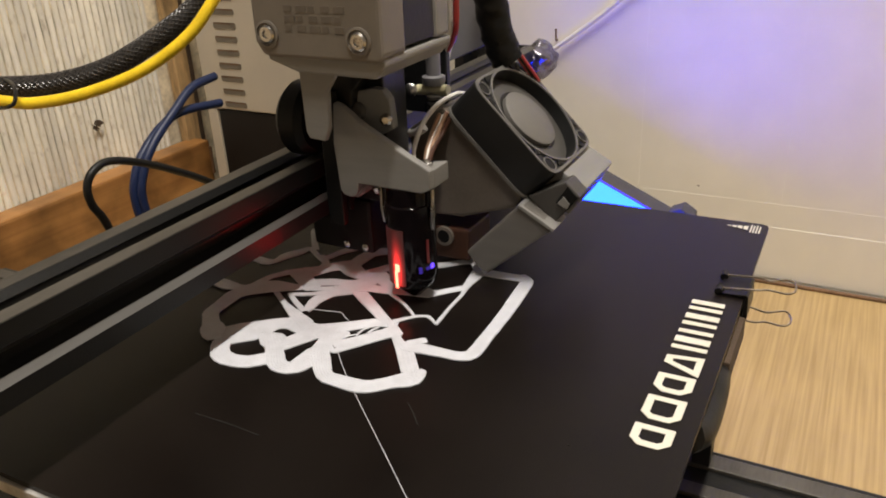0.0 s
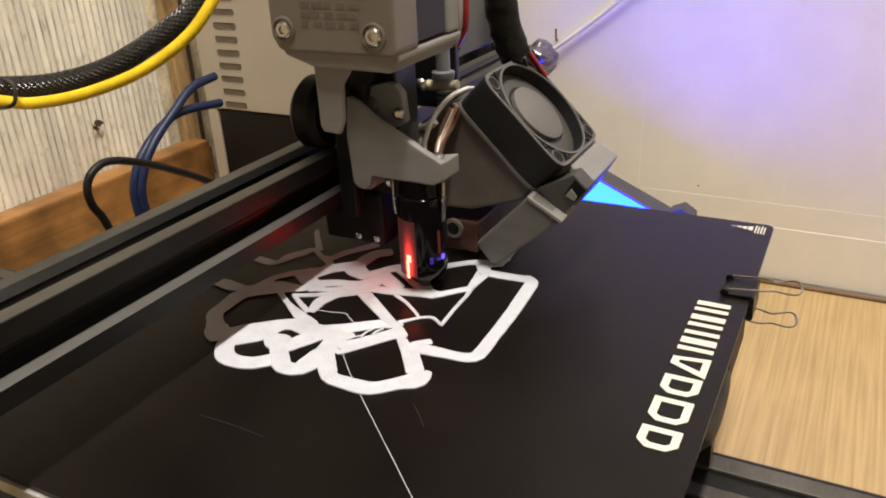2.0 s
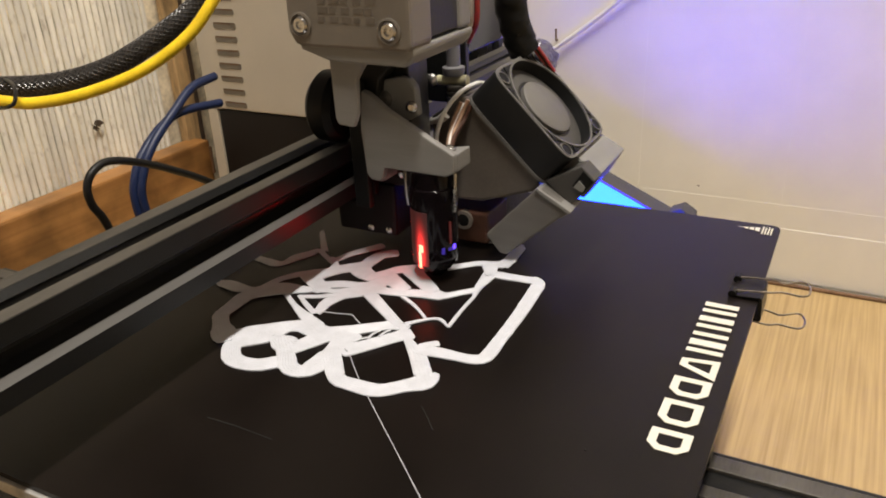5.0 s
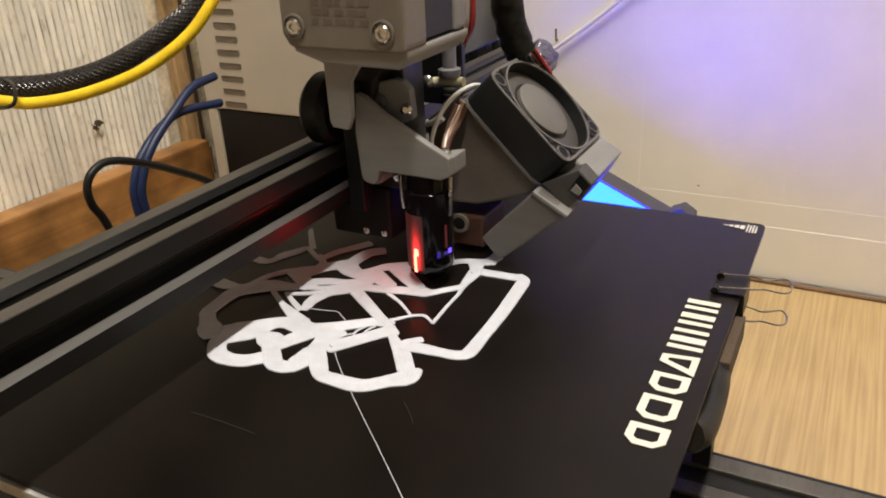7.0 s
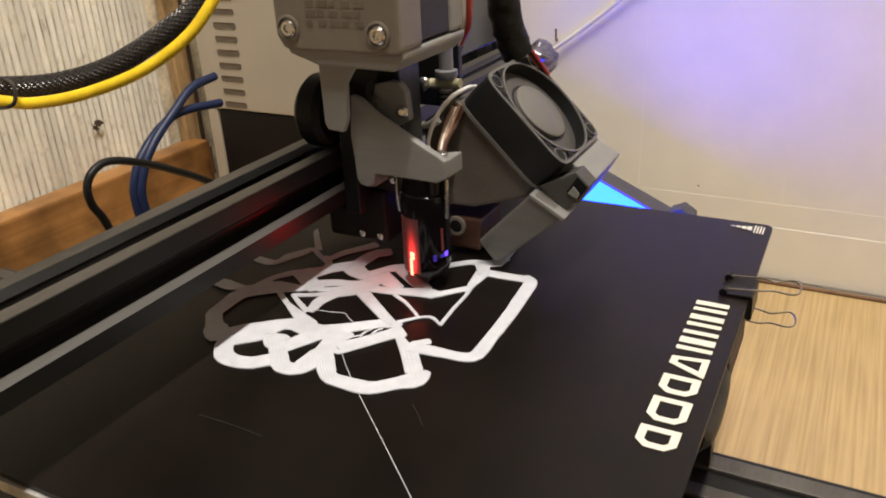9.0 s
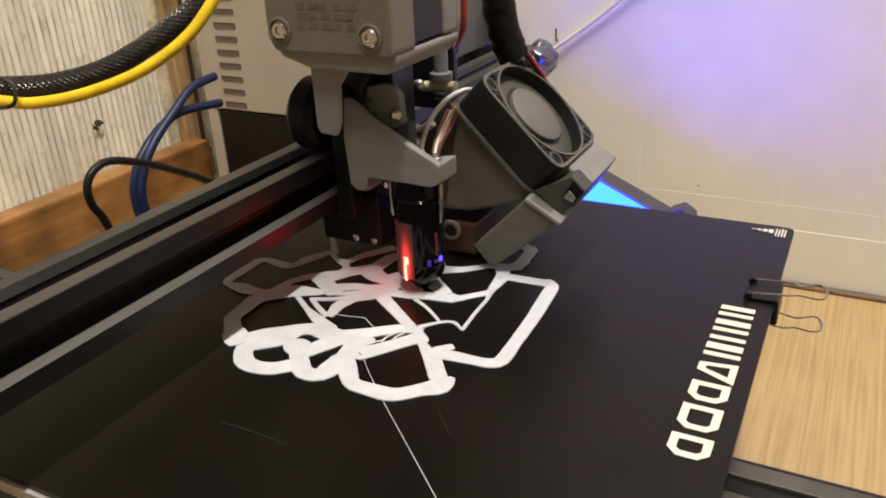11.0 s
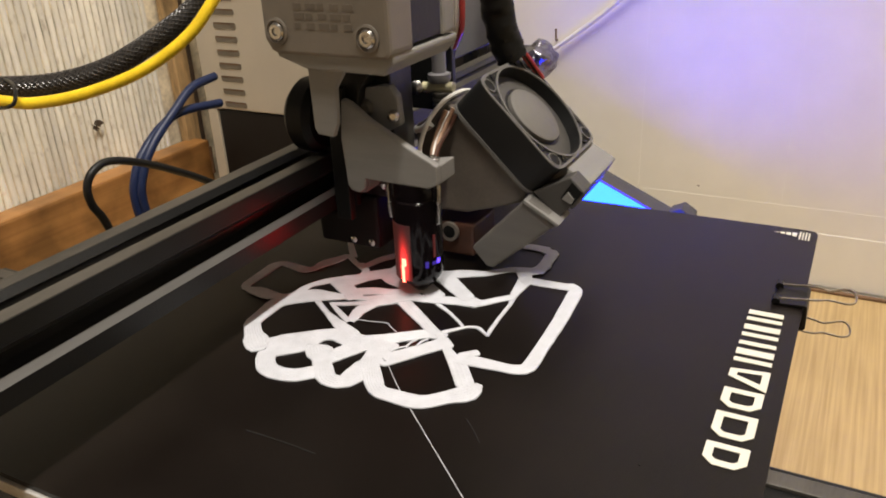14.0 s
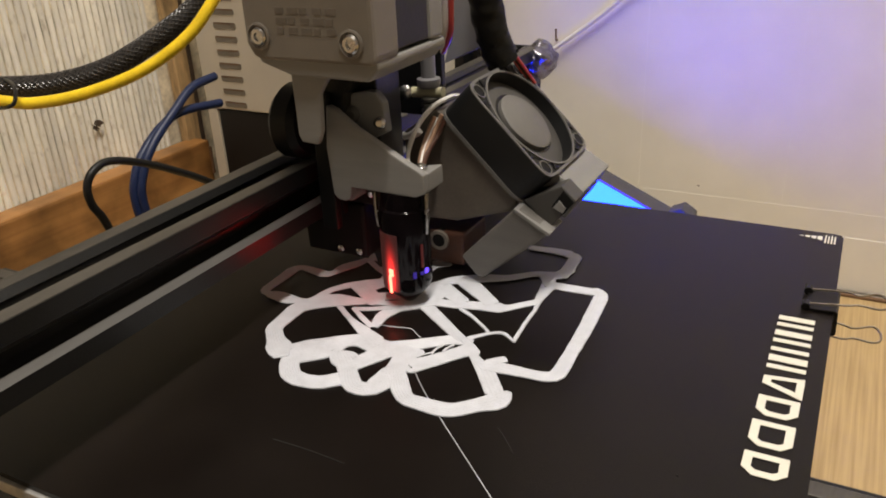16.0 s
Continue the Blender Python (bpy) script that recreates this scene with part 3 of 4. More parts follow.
band([(4.8, 5.7, 5.3), (-8.9, -13.0, 4.1), (-11.3, -16.5, 4.0)])
band([(-6.6, 32.1, 2.0), (-13.2, 22.9, 2.1), (-17.9, 14.8, 4.7), (-21.2, 8.5, 5.9)])
band([(-14.1, 13.3, 3.2), (-7.1, 14.6, 5.2), (-0.7, 12.8, 5.5), (3.3, 8.3, 6.5)])
band([(-3.9, 29.7, 2.8), (-1.1, 23.6, 3.2), (0.7, 16.5, 3.1), (4.0, 8.7, 6.9)])
band([(-6.7, 25.9, 1.6), (-10.7, 20.3, 2.0), (-14.8, 14.0, 2.5)])
band([(-7.0, 24.8, 2.3), (-5.1, 20.2, 2.4), (-1.6, 14.4, 2.9)])
band([(7.8, 32.9, 6.8), (-0.3, 20.8, 6.5)])
band([(58.6, -10.5, 3.9), (59.4, -20.2, 4.8), (58.8, -25.1, 5.5)])
band([(57.8, -25.4, 4.5), (57.5, -28.4, 4.9), (48.0, -29.0, 4.8), (40.5, -28.9, 4.9)])
band([(46.4, -29.8, 4.8), (40.1, -27.3, 5.4)])
string = thing("plastic_string", (-0.04, -0.02, 0.0), "fine white plastic thread trailing over the black bed", "thread")
part("thread", tube([(-0.0311, -0.0103, 0.0009), (-0.0422, -0.0216, 0.0003), (-0.0678, -0.0503, 0.0003), (-0.085, -0.0695, 0.0003)], 0.00012, 5, 6), M_PLA, string)
string2 = thing("plastic_string", (-0.011, 0.003, 0.0), "fine white plastic thread inside a printed loop", "thread")
part("thread", tube([(-0.0132, 0.0119, 0.0008), (-0.0124, 0.0066, 0.0008), (-0.0114, 0.0017, 0.0008), (-0.0132, -0.0010, 0.0008), (-0.0149, -0.0038, 0.0008)], 0.00016, 5, 6), M_PLA, string2)
part("thread", tube([(-0.0218, -0.0109, 0.0008), (-0.0187, -0.0110, 0.0008), (-0.0162, -0.0120, 0.0008)], 0.0004, 5, 6), M_PLA, string2)
part("thread", tube([(-0.0193, -0.0135, 0.0008), (-0.0168, -0.0138, 0.0008), (-0.0147, -0.0148, 0.0008)], 0.0004, 5, 6), M_PLA, string2)
part("thread", tube([(-0.0250, -0.0080, 0.0008), (-0.0225, -0.0093, 0.0008), (-0.0206, -0.0113, 0.0008)], 0.0003, 5, 6), M_PLA, string2)
part("thread", tube([(-0.0293, -0.0078, 0.0008), (-0.0303, -0.0091, 0.0008)], 0.0004, 5, 6), M_PLA, string2)


# ---- binder clips on the front edge of the bed ----
def binder_clip(x):
    ob = thing("binder_clip", (x, Y0, 0.0), "black steel binder clip with wire handles gripping the bed edge", "binder clip", "binder clips on the bed")
    w, y = 0.0072, Y0 + 0.0080
    prof = [(y, 0.0003), (y, 0.0008), (Y0 - 0.0006, 0.0013), (Y0 - 0.0013, 0.0007), (Y0 - 0.0016, -0.0066), (Y0 - 0.0008, -0.0072), (y, -0.0062), (y, -0.0057), (Y0 - 0.0003, -0.0062), (Y0 - 0.0003, 0.0006)]
    part("spring_body", prism(0, prof, x - w, x + w), M_CLIP, ob, "black painted spring steel")
    for s, z in ((1, 0.0012), (-1, -0.0068)):
        for e in (-1, 1):
            part("barrel", tube([(x + e * w, y, z), (x + e * w * 0.55, y, z)], 0.0013, 10, 1), M_CLIP, ob)
        up = 0.0018 * s
        line = []
        for e, far in ((1, (0.0042, 0.0030, 0.0062, 0.0046)), (-1, (0.0052, 0.0036, 0.0042, 0.0036))):
            side = [(x + e * w * 0.72, y, z + 0.0004 * s), (x + e * far[0], Y0 - 0.0030, z + up), (x + e * far[1], Y0 - 0.0068, z + up), (x + e * far[2], Y0 - 0.0120, z + up), (x + e * far[3] * 0.6, Y0 - 0.0142, z + up)]
            line += side if e > 0 else side[::-1]
        part("wire_handle", tube(line, 0.00036, 8, 6), M_HANDLE, ob, "bright steel wire", True)
    return ob


clip = binder_clip(0.0556)

# ---- display beside the bed ----
lcd = thing("display_unit", (0.16, -0.02, -0.1), "dark printer display unit with a glowing cyan-blue screen", "display")
T = Matrix.Translation((0.155, -0.0115, -0.0205)) @ Matrix.Rotation(radians(24.5), 4, "X")
part("screen", moved(box((-0.032, -0.024, -0.002), (0.0235, 0.030, 0.0)), T), M_SCREEN, lcd, "glowing cyan-blue screen")
part("screen_edge", moved(box((0.0236, -0.026, -0.002), (0.0251, 0.030, 0.0004)), T), M_SCREEN_EDGE, lcd, "violet-blue lit rim")
part("side_rail", moved(box((0.0252, -0.0335, -0.006), (0.0385, 0.034, 0.0006), 0.0004), T), M_GREY_D, lcd, "dark grey side rail")
part("case", moved(box((-0.034, -0.0345, -0.012), (0.0251, 0.034, -0.0021), 0.0006), T), M_GREY_D, lcd)
part("stand", box((0.13, -0.02, -0.1), (0.18, 0.012, -0.036), 0.001), M_GREY_D, lcd)
part("knob", prism(0, [(-0.0475, -0.046), (-0.0475, -0.0285), (-0.0415, -0.0245), (-0.0350, -0.0275), (-0.0350, -0.046)], 0.179, 0.190, 0.0006), M_GREY_D, lcd, "dark blue-grey knob")
part("front_lip", box((0.13, -0.052, -0.050), (0.196, -0.0346, -0.0455), 0.0006), M_VIOLETGREY, lcd)

# ---- wall cable and nail ----
wc = thing("white_cable", (0.268, 0.035, 0.045), "thin white cable running up the wall", "cable")
part("cable", tube([(0.267, 0.066, 0.0265), (0.268, 0.054, 0.0345), (0.2685, 0.036, 0.0475), (0.268, 0.018, 0.062), (0.268, -0.02, 0.096)], 0.0013, 8, 6), M_WIRE_W, wc, smooth=True)
nail = thing("nail", (0.270, 0.056, 0.04), "small bent nail in the wall", "nail")
part("shank", tube([(0.2722, 0.0572, 0.0365), (0.2695, 0.0572, 0.037), (0.2695, 0.0574, 0.0435)], 0.0006, 6, 3), M_BROWN, nail)
speck = thing("nail", (0.270, -0.034, -0.058), "small dark nail head in the wall", "nail")
part("head", lathe([(0.0005, 0), (0.0007, 0.0004), (0.0003, 0.0007)], along((0.2725, -0.0335, -0.0455), (-1, 0, 0))), M_BROWN, speck)

# ---- cables by the ribbed panel ----
loom = thing("cable_loom", (0.03, 0.18, 0.05), "black braided cable sleeve with a yellow tube tied to it", "cable loom")
part("sleeve", tube([(-0.01, 0.262, 0.060), (0.0105, 0.2289, 0.0546), (0.0174, 0.2162, 0.0542), (0.0291, 0.1951, 0.0547), (0.0430, 0.1748, 0.0605), (0.0602, 0.1559, 0.0738), (0.0711, 0.1461, 0.0846), (0.088, 0.128, 0.112)], 0.0043, 16, 10), M_BRAID, loom, "black braided sleeve", True)
SLEEVE = [(-0.01, 0.262, 0.060), (0.0105, 0.2289, 0.0546), (0.0174, 0.2162, 0.0542), (0.0291, 0.1951, 0.0547), (0.0430, 0.1748, 0.0605), (0.0602, 0.1559, 0.0738), (0.0711, 0.1461, 0.0846), (0.088, 0.128, 0.112)]


def braid(points, radius, strands, pitch, thick):
    """Fine strands wound both ways round a cable sleeve, over and under each other."""
    made = []
    line = smooth_line(points, 26)
    for way in (-1, 1):
        for k in range(strands):
            gone, path = 0.0, []
            for i, q in enumerate(line):
                d = (line[min(i + 1, len(line) - 1)] - line[max(i - 1, 0)]).normalized()
                s = d.cross(Vector((0.13, 0.21, 0.97))).normalized()
                u = s.cross(d)
                if i:
                    gone += (q - line[i - 1]).length
                a = way * 2 * math.pi * gone / pitch + 2 * math.pi * k / strands
                r = radius + thick * 0.35 * math.sin(strands * a + way * 1.57)
                path.append(q + r * (math.cos(a) * s + math.sin(a) * u))
            made.append(tube(path, thick, 4, 1, None, True))
    return made


for bm in braid(SLEEVE, 0.0043, 12, 0.030, 0.00033):
    part("strand", bm, M_STRAND, loom, "glossy woven strand", True)
part("yellow_tube", tube([(-0.012, 0.236, 0.060), (-0.0026, 0.2106, 0.0556), (0.0029, 0.1962, 0.0535), (0.0087, 0.1839, 0.0521), (0.0196, 0.1664, 0.0547), (0.0335, 0.1477, 0.0620), (0.0471, 0.1337, 0.0736), (0.0579, 0.1264, 0.0868), (0.075, 0.115, 0.112)], 0.0024, 12, 10), M_YELLOW, loom, "glossy yellow tube", True)
part("cable_tie", tube([(0.0203, 0.2183, 0.0571), (0.0150, 0.2061, 0.0583), (0.0078, 0.1921, 0.0588), (0.0023, 0.1843, 0.0570), (-0.0001, 0.1836, 0.0540), (-0.0001, 0.1886, 0.0521), (0.0039, 0.1999, 0.0499)], 0.0008, 6, 5), M_BLACK, loom, "black cable tie")
# brown stain-like spot on the panel, built from thin added flakes
spot = thing("brown_spot", (0.1406, 0.3185, -0.0055), "small dark brown spot on the ribbed panel, shaped as flakes", "debris")
for k in range(7):
    a = 0.9 * k
    part("flake", prism(1, [(0.1406 + 0.0045 * math.cos(a), -0.0050 + 0.003 * math.sin(a)), (0.1406 + 0.003 * math.cos(a + 0.9), -0.0055 + 0.004 * math.sin(a + 0.9)), (0.1400, -0.0060)], 0.3165 + 0.0003 * k, 0.3170 + 0.0003 * k), M_INSUL, spot)
for k, pts in enumerate(([(0.1712, 0.24, 0.0079), (0.1426, 0.24, 0.0106), (0.1261, 0.24, 0.0081), (0.1085, 0.24, -0.0018), (0.0969, 0.24, -0.0147), (0.0935, 0.24, -0.035), (0.10, 0.236, -0.0985)],
                         [(0.1701, 0.24, 0.0246), (0.1501, 0.24, 0.0223), (0.1319, 0.238, 0.0133), (0.1115, 0.237, 0.0002), (0.0995, 0.237, -0.0147), (0.0960, 0.237, -0.035), (0.105, 0.233, -0.0985)])):
    b = thing("blue_cable", (0.1, 0.24, -0.1), "dark blue cable bending down behind the beam", "cable", "blue cables")
    part("cable", tube(pts, 0.0026, 10, 8), M_WIRE_B, b, smooth=True)
bc = thing("black_cable", (0.08, 0.22, -0.1), "black cable looping beside the wooden plank", "cable")
part("cable", tube([(0.075, 0.225, -0.0985), (0.0575, 0.22, -0.030), (0.0505, 0.22, -0.0125), (0.0505, 0.22, -0.002), (0.0575, 0.22, 0.0045), (0.0684, 0.22, 0.0049), (0.0889, 0.22, -0.0032), (0.1109, 0.22, -0.0152), (0.1307, 0.22, -0.0276), (0.17, 0.222, -0.055), (0.19, 0.222, -0.0985)], 0.0021, 10, 8), M_CABLE, bc, smooth=True)

# ---- print head (at its reference stroke) ----
head = thing("toolhead", (0.02, 0.03, 0.0), "grey and black printer toolhead with fan, probe and extruder", "printer toolhead")
ext = part("extruder_cover", prism(0, [(0.0062, 0.083), (0.0075, 0.0815), (0.0445, 0.0815), (0.0470, 0.0825), (0.0492, 0.086), (0.0492, 0.125), (0.0062, 0.125)], -0.0015, 0.0118, 0.0012), M_TAUPE, head, "taupe extruder cover with raised writing")
for y, z in ((0.0442, 0.0882), (0.0132, 0.0874)):
    part("boss", lathe([(0.0039, -0.0003), (0.0039, 0.0006), (0.0033, 0.0008), (0.0031, 0.0002)], along((-0.0015, y, z), (-1, 0, 0))), M_TAUPE, ext, smooth=True)
    part("cap_screw", lathe([(0.0027, 0), (0.0027, 0.0005), (0.0021, 0.0010), (0.0012, 0.0010), (0.0010, 0.0004)], along((-0.0016, y, z), (-1, 0, 0)), 20), M_STEEL, ext, "steel cap screw", True)
for k in range(3):
    for j in range(5):
        y = 0.0375 - j * 0.0042
        part("text_bar", box((-0.00168, y - 0.0022 - 0.0007 * ((j + 2 * k) % 3), 0.0892 + k * 0.0027), (-0.00145, y, 0.0910 + k * 0.0027), 0.00006), M_DUCT, ext, "raised unreadable text bar")
part("motor", box((0.0119, 0.0075, 0.0835), (0.0315, 0.048, 0.125), 0.0008), M_BLACK, head, "black stepper motor")
part("motor_end", box((0.0316, 0.0068, 0.083), (0.0398, 0.0485, 0.125), 0.0012), M_GREY, head, "grey motor end cap")
part("rear_plate", box((0.069, 0.0235, 0.048), (0.072, 0.046, 0.0765), 0.0005), M_BLACK, head, "black rear plate")
part("motor_flange", prism(0, [(0.0066, 0.0805), (0.0100, 0.0768), (0.036, 0.0772), (0.0465, 0.0805), (0.0465, 0.0825), (0.0066, 0.0825)], 0.0002, 0.0405, 0.0008), M_GREY, head, "grey mounting flange")
part("neck", prism(0, [(0.0395, 0.078), (0.0392, 0.0580), (0.0382, 0.0560), (0.0325, 0.0556), (0.0306, 0.060), (0.0300, 0.071), (0.0250, 0.078)], 0.0045, 0.0068, 0.0006), M_GREY, head, "grey neck plate")
part("neck_spacer", prism(0, [(0.0390, 0.0775), (0.0380, 0.044), (0.0335, 0.043), (0.0285, 0.069), (0.020, 0.0775)], 0.0152, 0.0228, 0.0006), M_BLACK, head, "black spacer")
part("belt_column", box((0.0122, 0.0338, 0.0245), (0.0150, 0.0398, 0.0690), 0.0006), M_RUBBER, head, "black vertical carriage edge")
part("backplate", prism(2, [(0.0230, 0.0220), (0.0450, 0.0270), (0.0550, 0.0330), (0.0680, 0.0410), (0.0680, 0.0435), (0.0230, 0.0435)], 0.030, 0.0765, 0.0008), M_BLACK, head, "black carriage plate")
part("belt_clamp", box((0.020, 0.0362, 0.0265), (0.06, 0.0445, 0.046), 0.001), M_RUBBER, head, "black lower carriage")
part("sensor_plate", prism(0, [(0.0387, 0.0645), (0.0310, 0.0675), (0.0235, 0.0693), (0.0203, 0.0690), (0.0177, 0.0660), (0.0169, 0.0570), (0.0300, 0.0500), (0.0370, 0.0560)], 0.0190, 0.0226, 0.0006), M_SLATE, head, "slate grey plate")
skirt = part("carriage_skirt", prism(0, [(0.030, 0.0105), (0.0545, 0.0105), (0.0550, 0.0222), (0.0455, 0.0222), (0.0455, 0.0300), (0.030, 0.0300)], 0.022, 0.060, 0.0012), M_RUBBER, head, "black lower carriage cover")
for y in (0.0330, 0.0405):
    part("cover_screw", lathe([(0.0013, 0), (0.0013, 0.0006), (0.0007, 0.0010)], along((0.0221, y, 0.0128), (-1, 0, 0)), 12), M_STEEL, skirt, "steel screw", True)
wheel = part("wheel", lathe([(0.0045, -0.0052), (0.0105, -0.0052), (0.0125, -0.003), (0.0125, 0.003), (0.0105, 0.0052), (0.0045, 0.0052)], along((0.0240, 0.0530, 0.0562), (0, 1, 0)), 40), M_RUBBER, head, "black roller wheel", True)
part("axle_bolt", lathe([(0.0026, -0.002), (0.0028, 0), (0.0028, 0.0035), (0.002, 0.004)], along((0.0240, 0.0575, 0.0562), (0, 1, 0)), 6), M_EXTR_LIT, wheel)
part("bearing", lathe([(0.0025, 0), (0.0055, 0), (0.0055, 0.0008), (0.0025, 0.0008)], along((0.0240, 0.0477, 0.0562), (0, -1, 0))), M_STEEL, wheel, smooth=True)
# probe bracket
brk = part("probe_bracket", prism(0, [(0.0333, 0.0659), (0.0305, 0.0648), (0.0238, 0.0598), (0.0062, 0.0503), (0.0034, 0.0490), (0.0006, 0.0475), (0.0008, 0.0416), (0.0040, 0.0400), (0.0266, 0.0404), (0.0272, 0.0370), (0.0292, 0.0353), (0.0325, 0.0358), (0.0336, 0.0375), (0.0347, 0.0528)], 0.0115, 0.0145, 0.0006), M_GREY, head, "grey triangular printed bracket")
part("shelf", prism(0, [(0.0008, 0.0472), (0.0008, 0.0412), (0.003, 0.0402), (0.034, 0.0402), (0.034, 0.0445), (0.012, 0.0452)], 0.0143, 0.0242, 0.0006), M_GREY, brk)
part("heel", lathe([(0.0030, 0), (0.0034, 0.0005), (0.0034, 0.010), (0.003, 0.0105)], along((0.0150, 0.0305, 0.0375), (1, 0, 0))), M_GREY, brk, smooth=True)
for y in (0.0290, 0.0235):
    part("under_screw", lathe([(0.0017, 0), (0.0017, 0.0008), (0.0009, 0.0022)], along((0.0175, y, 0.0378), (0, 0, -1))), M_STEEL, brk, "steel screw", True)
part("set_screw", lathe([(0.0022, 0), (0.0022, 0.0008), (0.0012, 0.0014)], along((0.0185, 0.0055, 0.0470), (0, 0, 1))), M_STEEL, brk, "steel screw", True)
part("plate_screw", lathe([(0.0019, 0), (0.0019, 0.001), (0.0010, 0.0018)], along((0.0190, 0.0190, 0.0600), (-1, -0.3, 0))), M_STEEL, head, "steel screw", True)
part("plate_screw", lathe([(0.0028, 0), (0.0028, 0.001), (0.0014, 0.0022)], along((0.0190, 0.0290, 0.0618), (-1, -0.3, 0))), M_GREY_D, head)
# probe
PX, PY = 0.0185, 0.0123
probe = part("probe", lathe([(0.0008, 0.0004), (0.0022, 0.0010), (0.0054, 0.0042), (0.0075, 0.0070), (0.0080, 0.0095), (0.0080, 0.013), (0.0080, 0.034), (0.0074, 0.0345), (0.0074, 0.040)], Matrix.Translation((PX, PY, 0)), 36), M_SMOKE, head, "smoked plastic levelling probe", True)


def curved_patch(a0, a1, z0, z1, r, n=8):
    bm = bmesh.new()
    grid = [[bm.verts.new((PX + rr * math.cos(radians(a0 + (a1 - a0) * i / n)), PY + rr * math.sin(radians(a0 + (a1 - a0) * i / n)), z)) for z in (z0, z1)] for rr in (r, r + 0.0003) for i in range(n + 1)]
    m = n + 1
    for i in range(n):
        bm.faces.new((grid[m + i][0], grid[m + i + 1][0], grid[m + i + 1][1], grid[m + i][1]))
        bm.faces.new((grid[i][0], grid[m + i][0], grid[m + i + 1][0], grid[i + 1][0]))
        bm.faces.new((grid[i][1], grid[m + i][1], grid[m + i + 1][1], grid[i + 1][1]))
    for i in (0, n):
        bm.faces.new((grid[i][0], grid[i][1], grid[m + i][1], grid[m + i][0]))
    return bm


def led_window(name, core, tall, size, power):
    """A diffusing window that is brightest next to its lamp."""
    m = glow(name, (1.0, 0.035, 0.03), 1.0)
    nt = m.node_tree
    tc = nt.nodes.new("ShaderNodeTexCoord")
    sub = nt.nodes.new("ShaderNodeVectorMath")
    sub.operation = "SUBTRACT"
    sub.inputs[1].default_value = core
    sc = nt.nodes.new("ShaderNodeVectorMath")
    sc.operation = "MULTIPLY"
    sc.inputs[1].default_value = (1.6, 1.6, tall)
    ln = nt.nodes.new("ShaderNodeVectorMath")
    ln.operation = "LENGTH"
    mr = nt.nodes.new("ShaderNodeMapRange")
    mr.inputs["From Min"].default_value, mr.inputs["From Max"].default_value = 0.0, size
    mr.inputs["To Min"].default_value, mr.inputs["To Max"].default_value = 1.0, 0.0
    pw = nt.nodes.new("ShaderNodeMath")
    pw.operation = "POWER"
    pw.inputs[1].default_value = 4.2
    mu = nt.nodes.new("ShaderNodeMath")
    mu.operation = "MULTIPLY"
    mu.inputs[1].default_value = power
    nt.links.new(tc.outputs["Object"], sub.inputs[0])
    nt.links.new(sub.outputs[0], sc.inputs[0])
    nt.links.new(sc.outputs[0], ln.inputs[0])
    nt.links.new(ln.outputs["Value"], mr.inputs["Value"])
    nt.links.new(mr.outputs[0], pw.inputs[0])
    nt.links.new(pw.outputs[0], mu.inputs[0])
    ad = nt.nodes.new("ShaderNodeMath")
    ad.inputs[1].default_value = 0.035
    nt.links.new(mu.outputs[0], ad.inputs[0])
    nt.links.new(ad.outputs[0], nt.nodes["Principled BSDF"].inputs["Emission Strength"])
    return m


M_WINDOW = led_window("red_lit_window", (PX - 0.02 - 0.0080, PY - 0.03 + 0.0013, 0.0125), 0.36, 0.0068, 5.0)
part("red_window", curved_patch(130, 190, 0.0072, 0.0268, 0.0080, 20), M_WINDOW, probe, "red lit window")
part("red_led", curved_patch(92, 128, 0.0070, 0.0215, 0.0079), M_LED_SIDE, probe, "glowing red side window")
part("red_led", curved_patch(164, 171, 0.0065, 0.0125, 0.0082), M_LED_HOT, probe, "white-hot red lamp")
part("red_led", curved_patch(166, 177, 0.0125, 0.0150, 0.0082), M_LED_HOT, probe, "white-hot red lamp")
part("blue_led", curved_patch(254, 263, 0.0126, 0.0142, 0.0080), M_LED_V, probe, "faint violet light")
part("blue_led", curved_patch(240, 252, 0.0126, 0.0136, 0.0080), M_LED_V2, probe, "faint violet light")
part("blue_led", curved_patch(222, 230, 0.0118, 0.0140, 0.0080), M_LED_V2, probe, "faint violet light")
part("red_window", curved_patch(244, 250, 0.0150, 0.0230, 0.0080), M_LED_DIM, probe, "dim red lit window")
for dy in (-0.009, 0.010):
    part("clip_pin", tube([(PX - 0.001, PY + dy, 0.0395), (PX - 0.0012, PY + dy * 0.98, 0.033), (PX - 0.001, PY + dy * 0.92, 0.026)], 0.0007, 8, 4), M_STEEL, probe, "bright metal pin", True)
# hot end
hot = part("heater_block", box((0.043, 0.004, 0.003), (0.062, 0.0225, 0.0150), 0.001), M_SILICONE, head, "brown silicone heater block cover")
part("cartridge", lathe([(0.0032, 0), (0.0032, 0.004), (0.002, 0.0045)], along((0.0460, 0.0131, 0.0120), (-1, 0, 0))), M_RUBBER, hot, "metal heater cartridge", True)
part("cartridge_ring", lathe([(0.0024, 0), (0.0024, 0.0012), (0.0036, 0.0012), (0.0036, 0)], along((0.0428, 0.0131, 0.0120), (-1, 0, 0)), 24, False), M_TAUPE, hot, "metal cartridge ring", True)
part("nozzle", lathe([(0.0005, 0.0004), (0.003, 0.003), (0.003, 0.0035)], Matrix.Translation((0.052, 0.012, 0))), M_COPPER, hot, "brass nozzle", True)
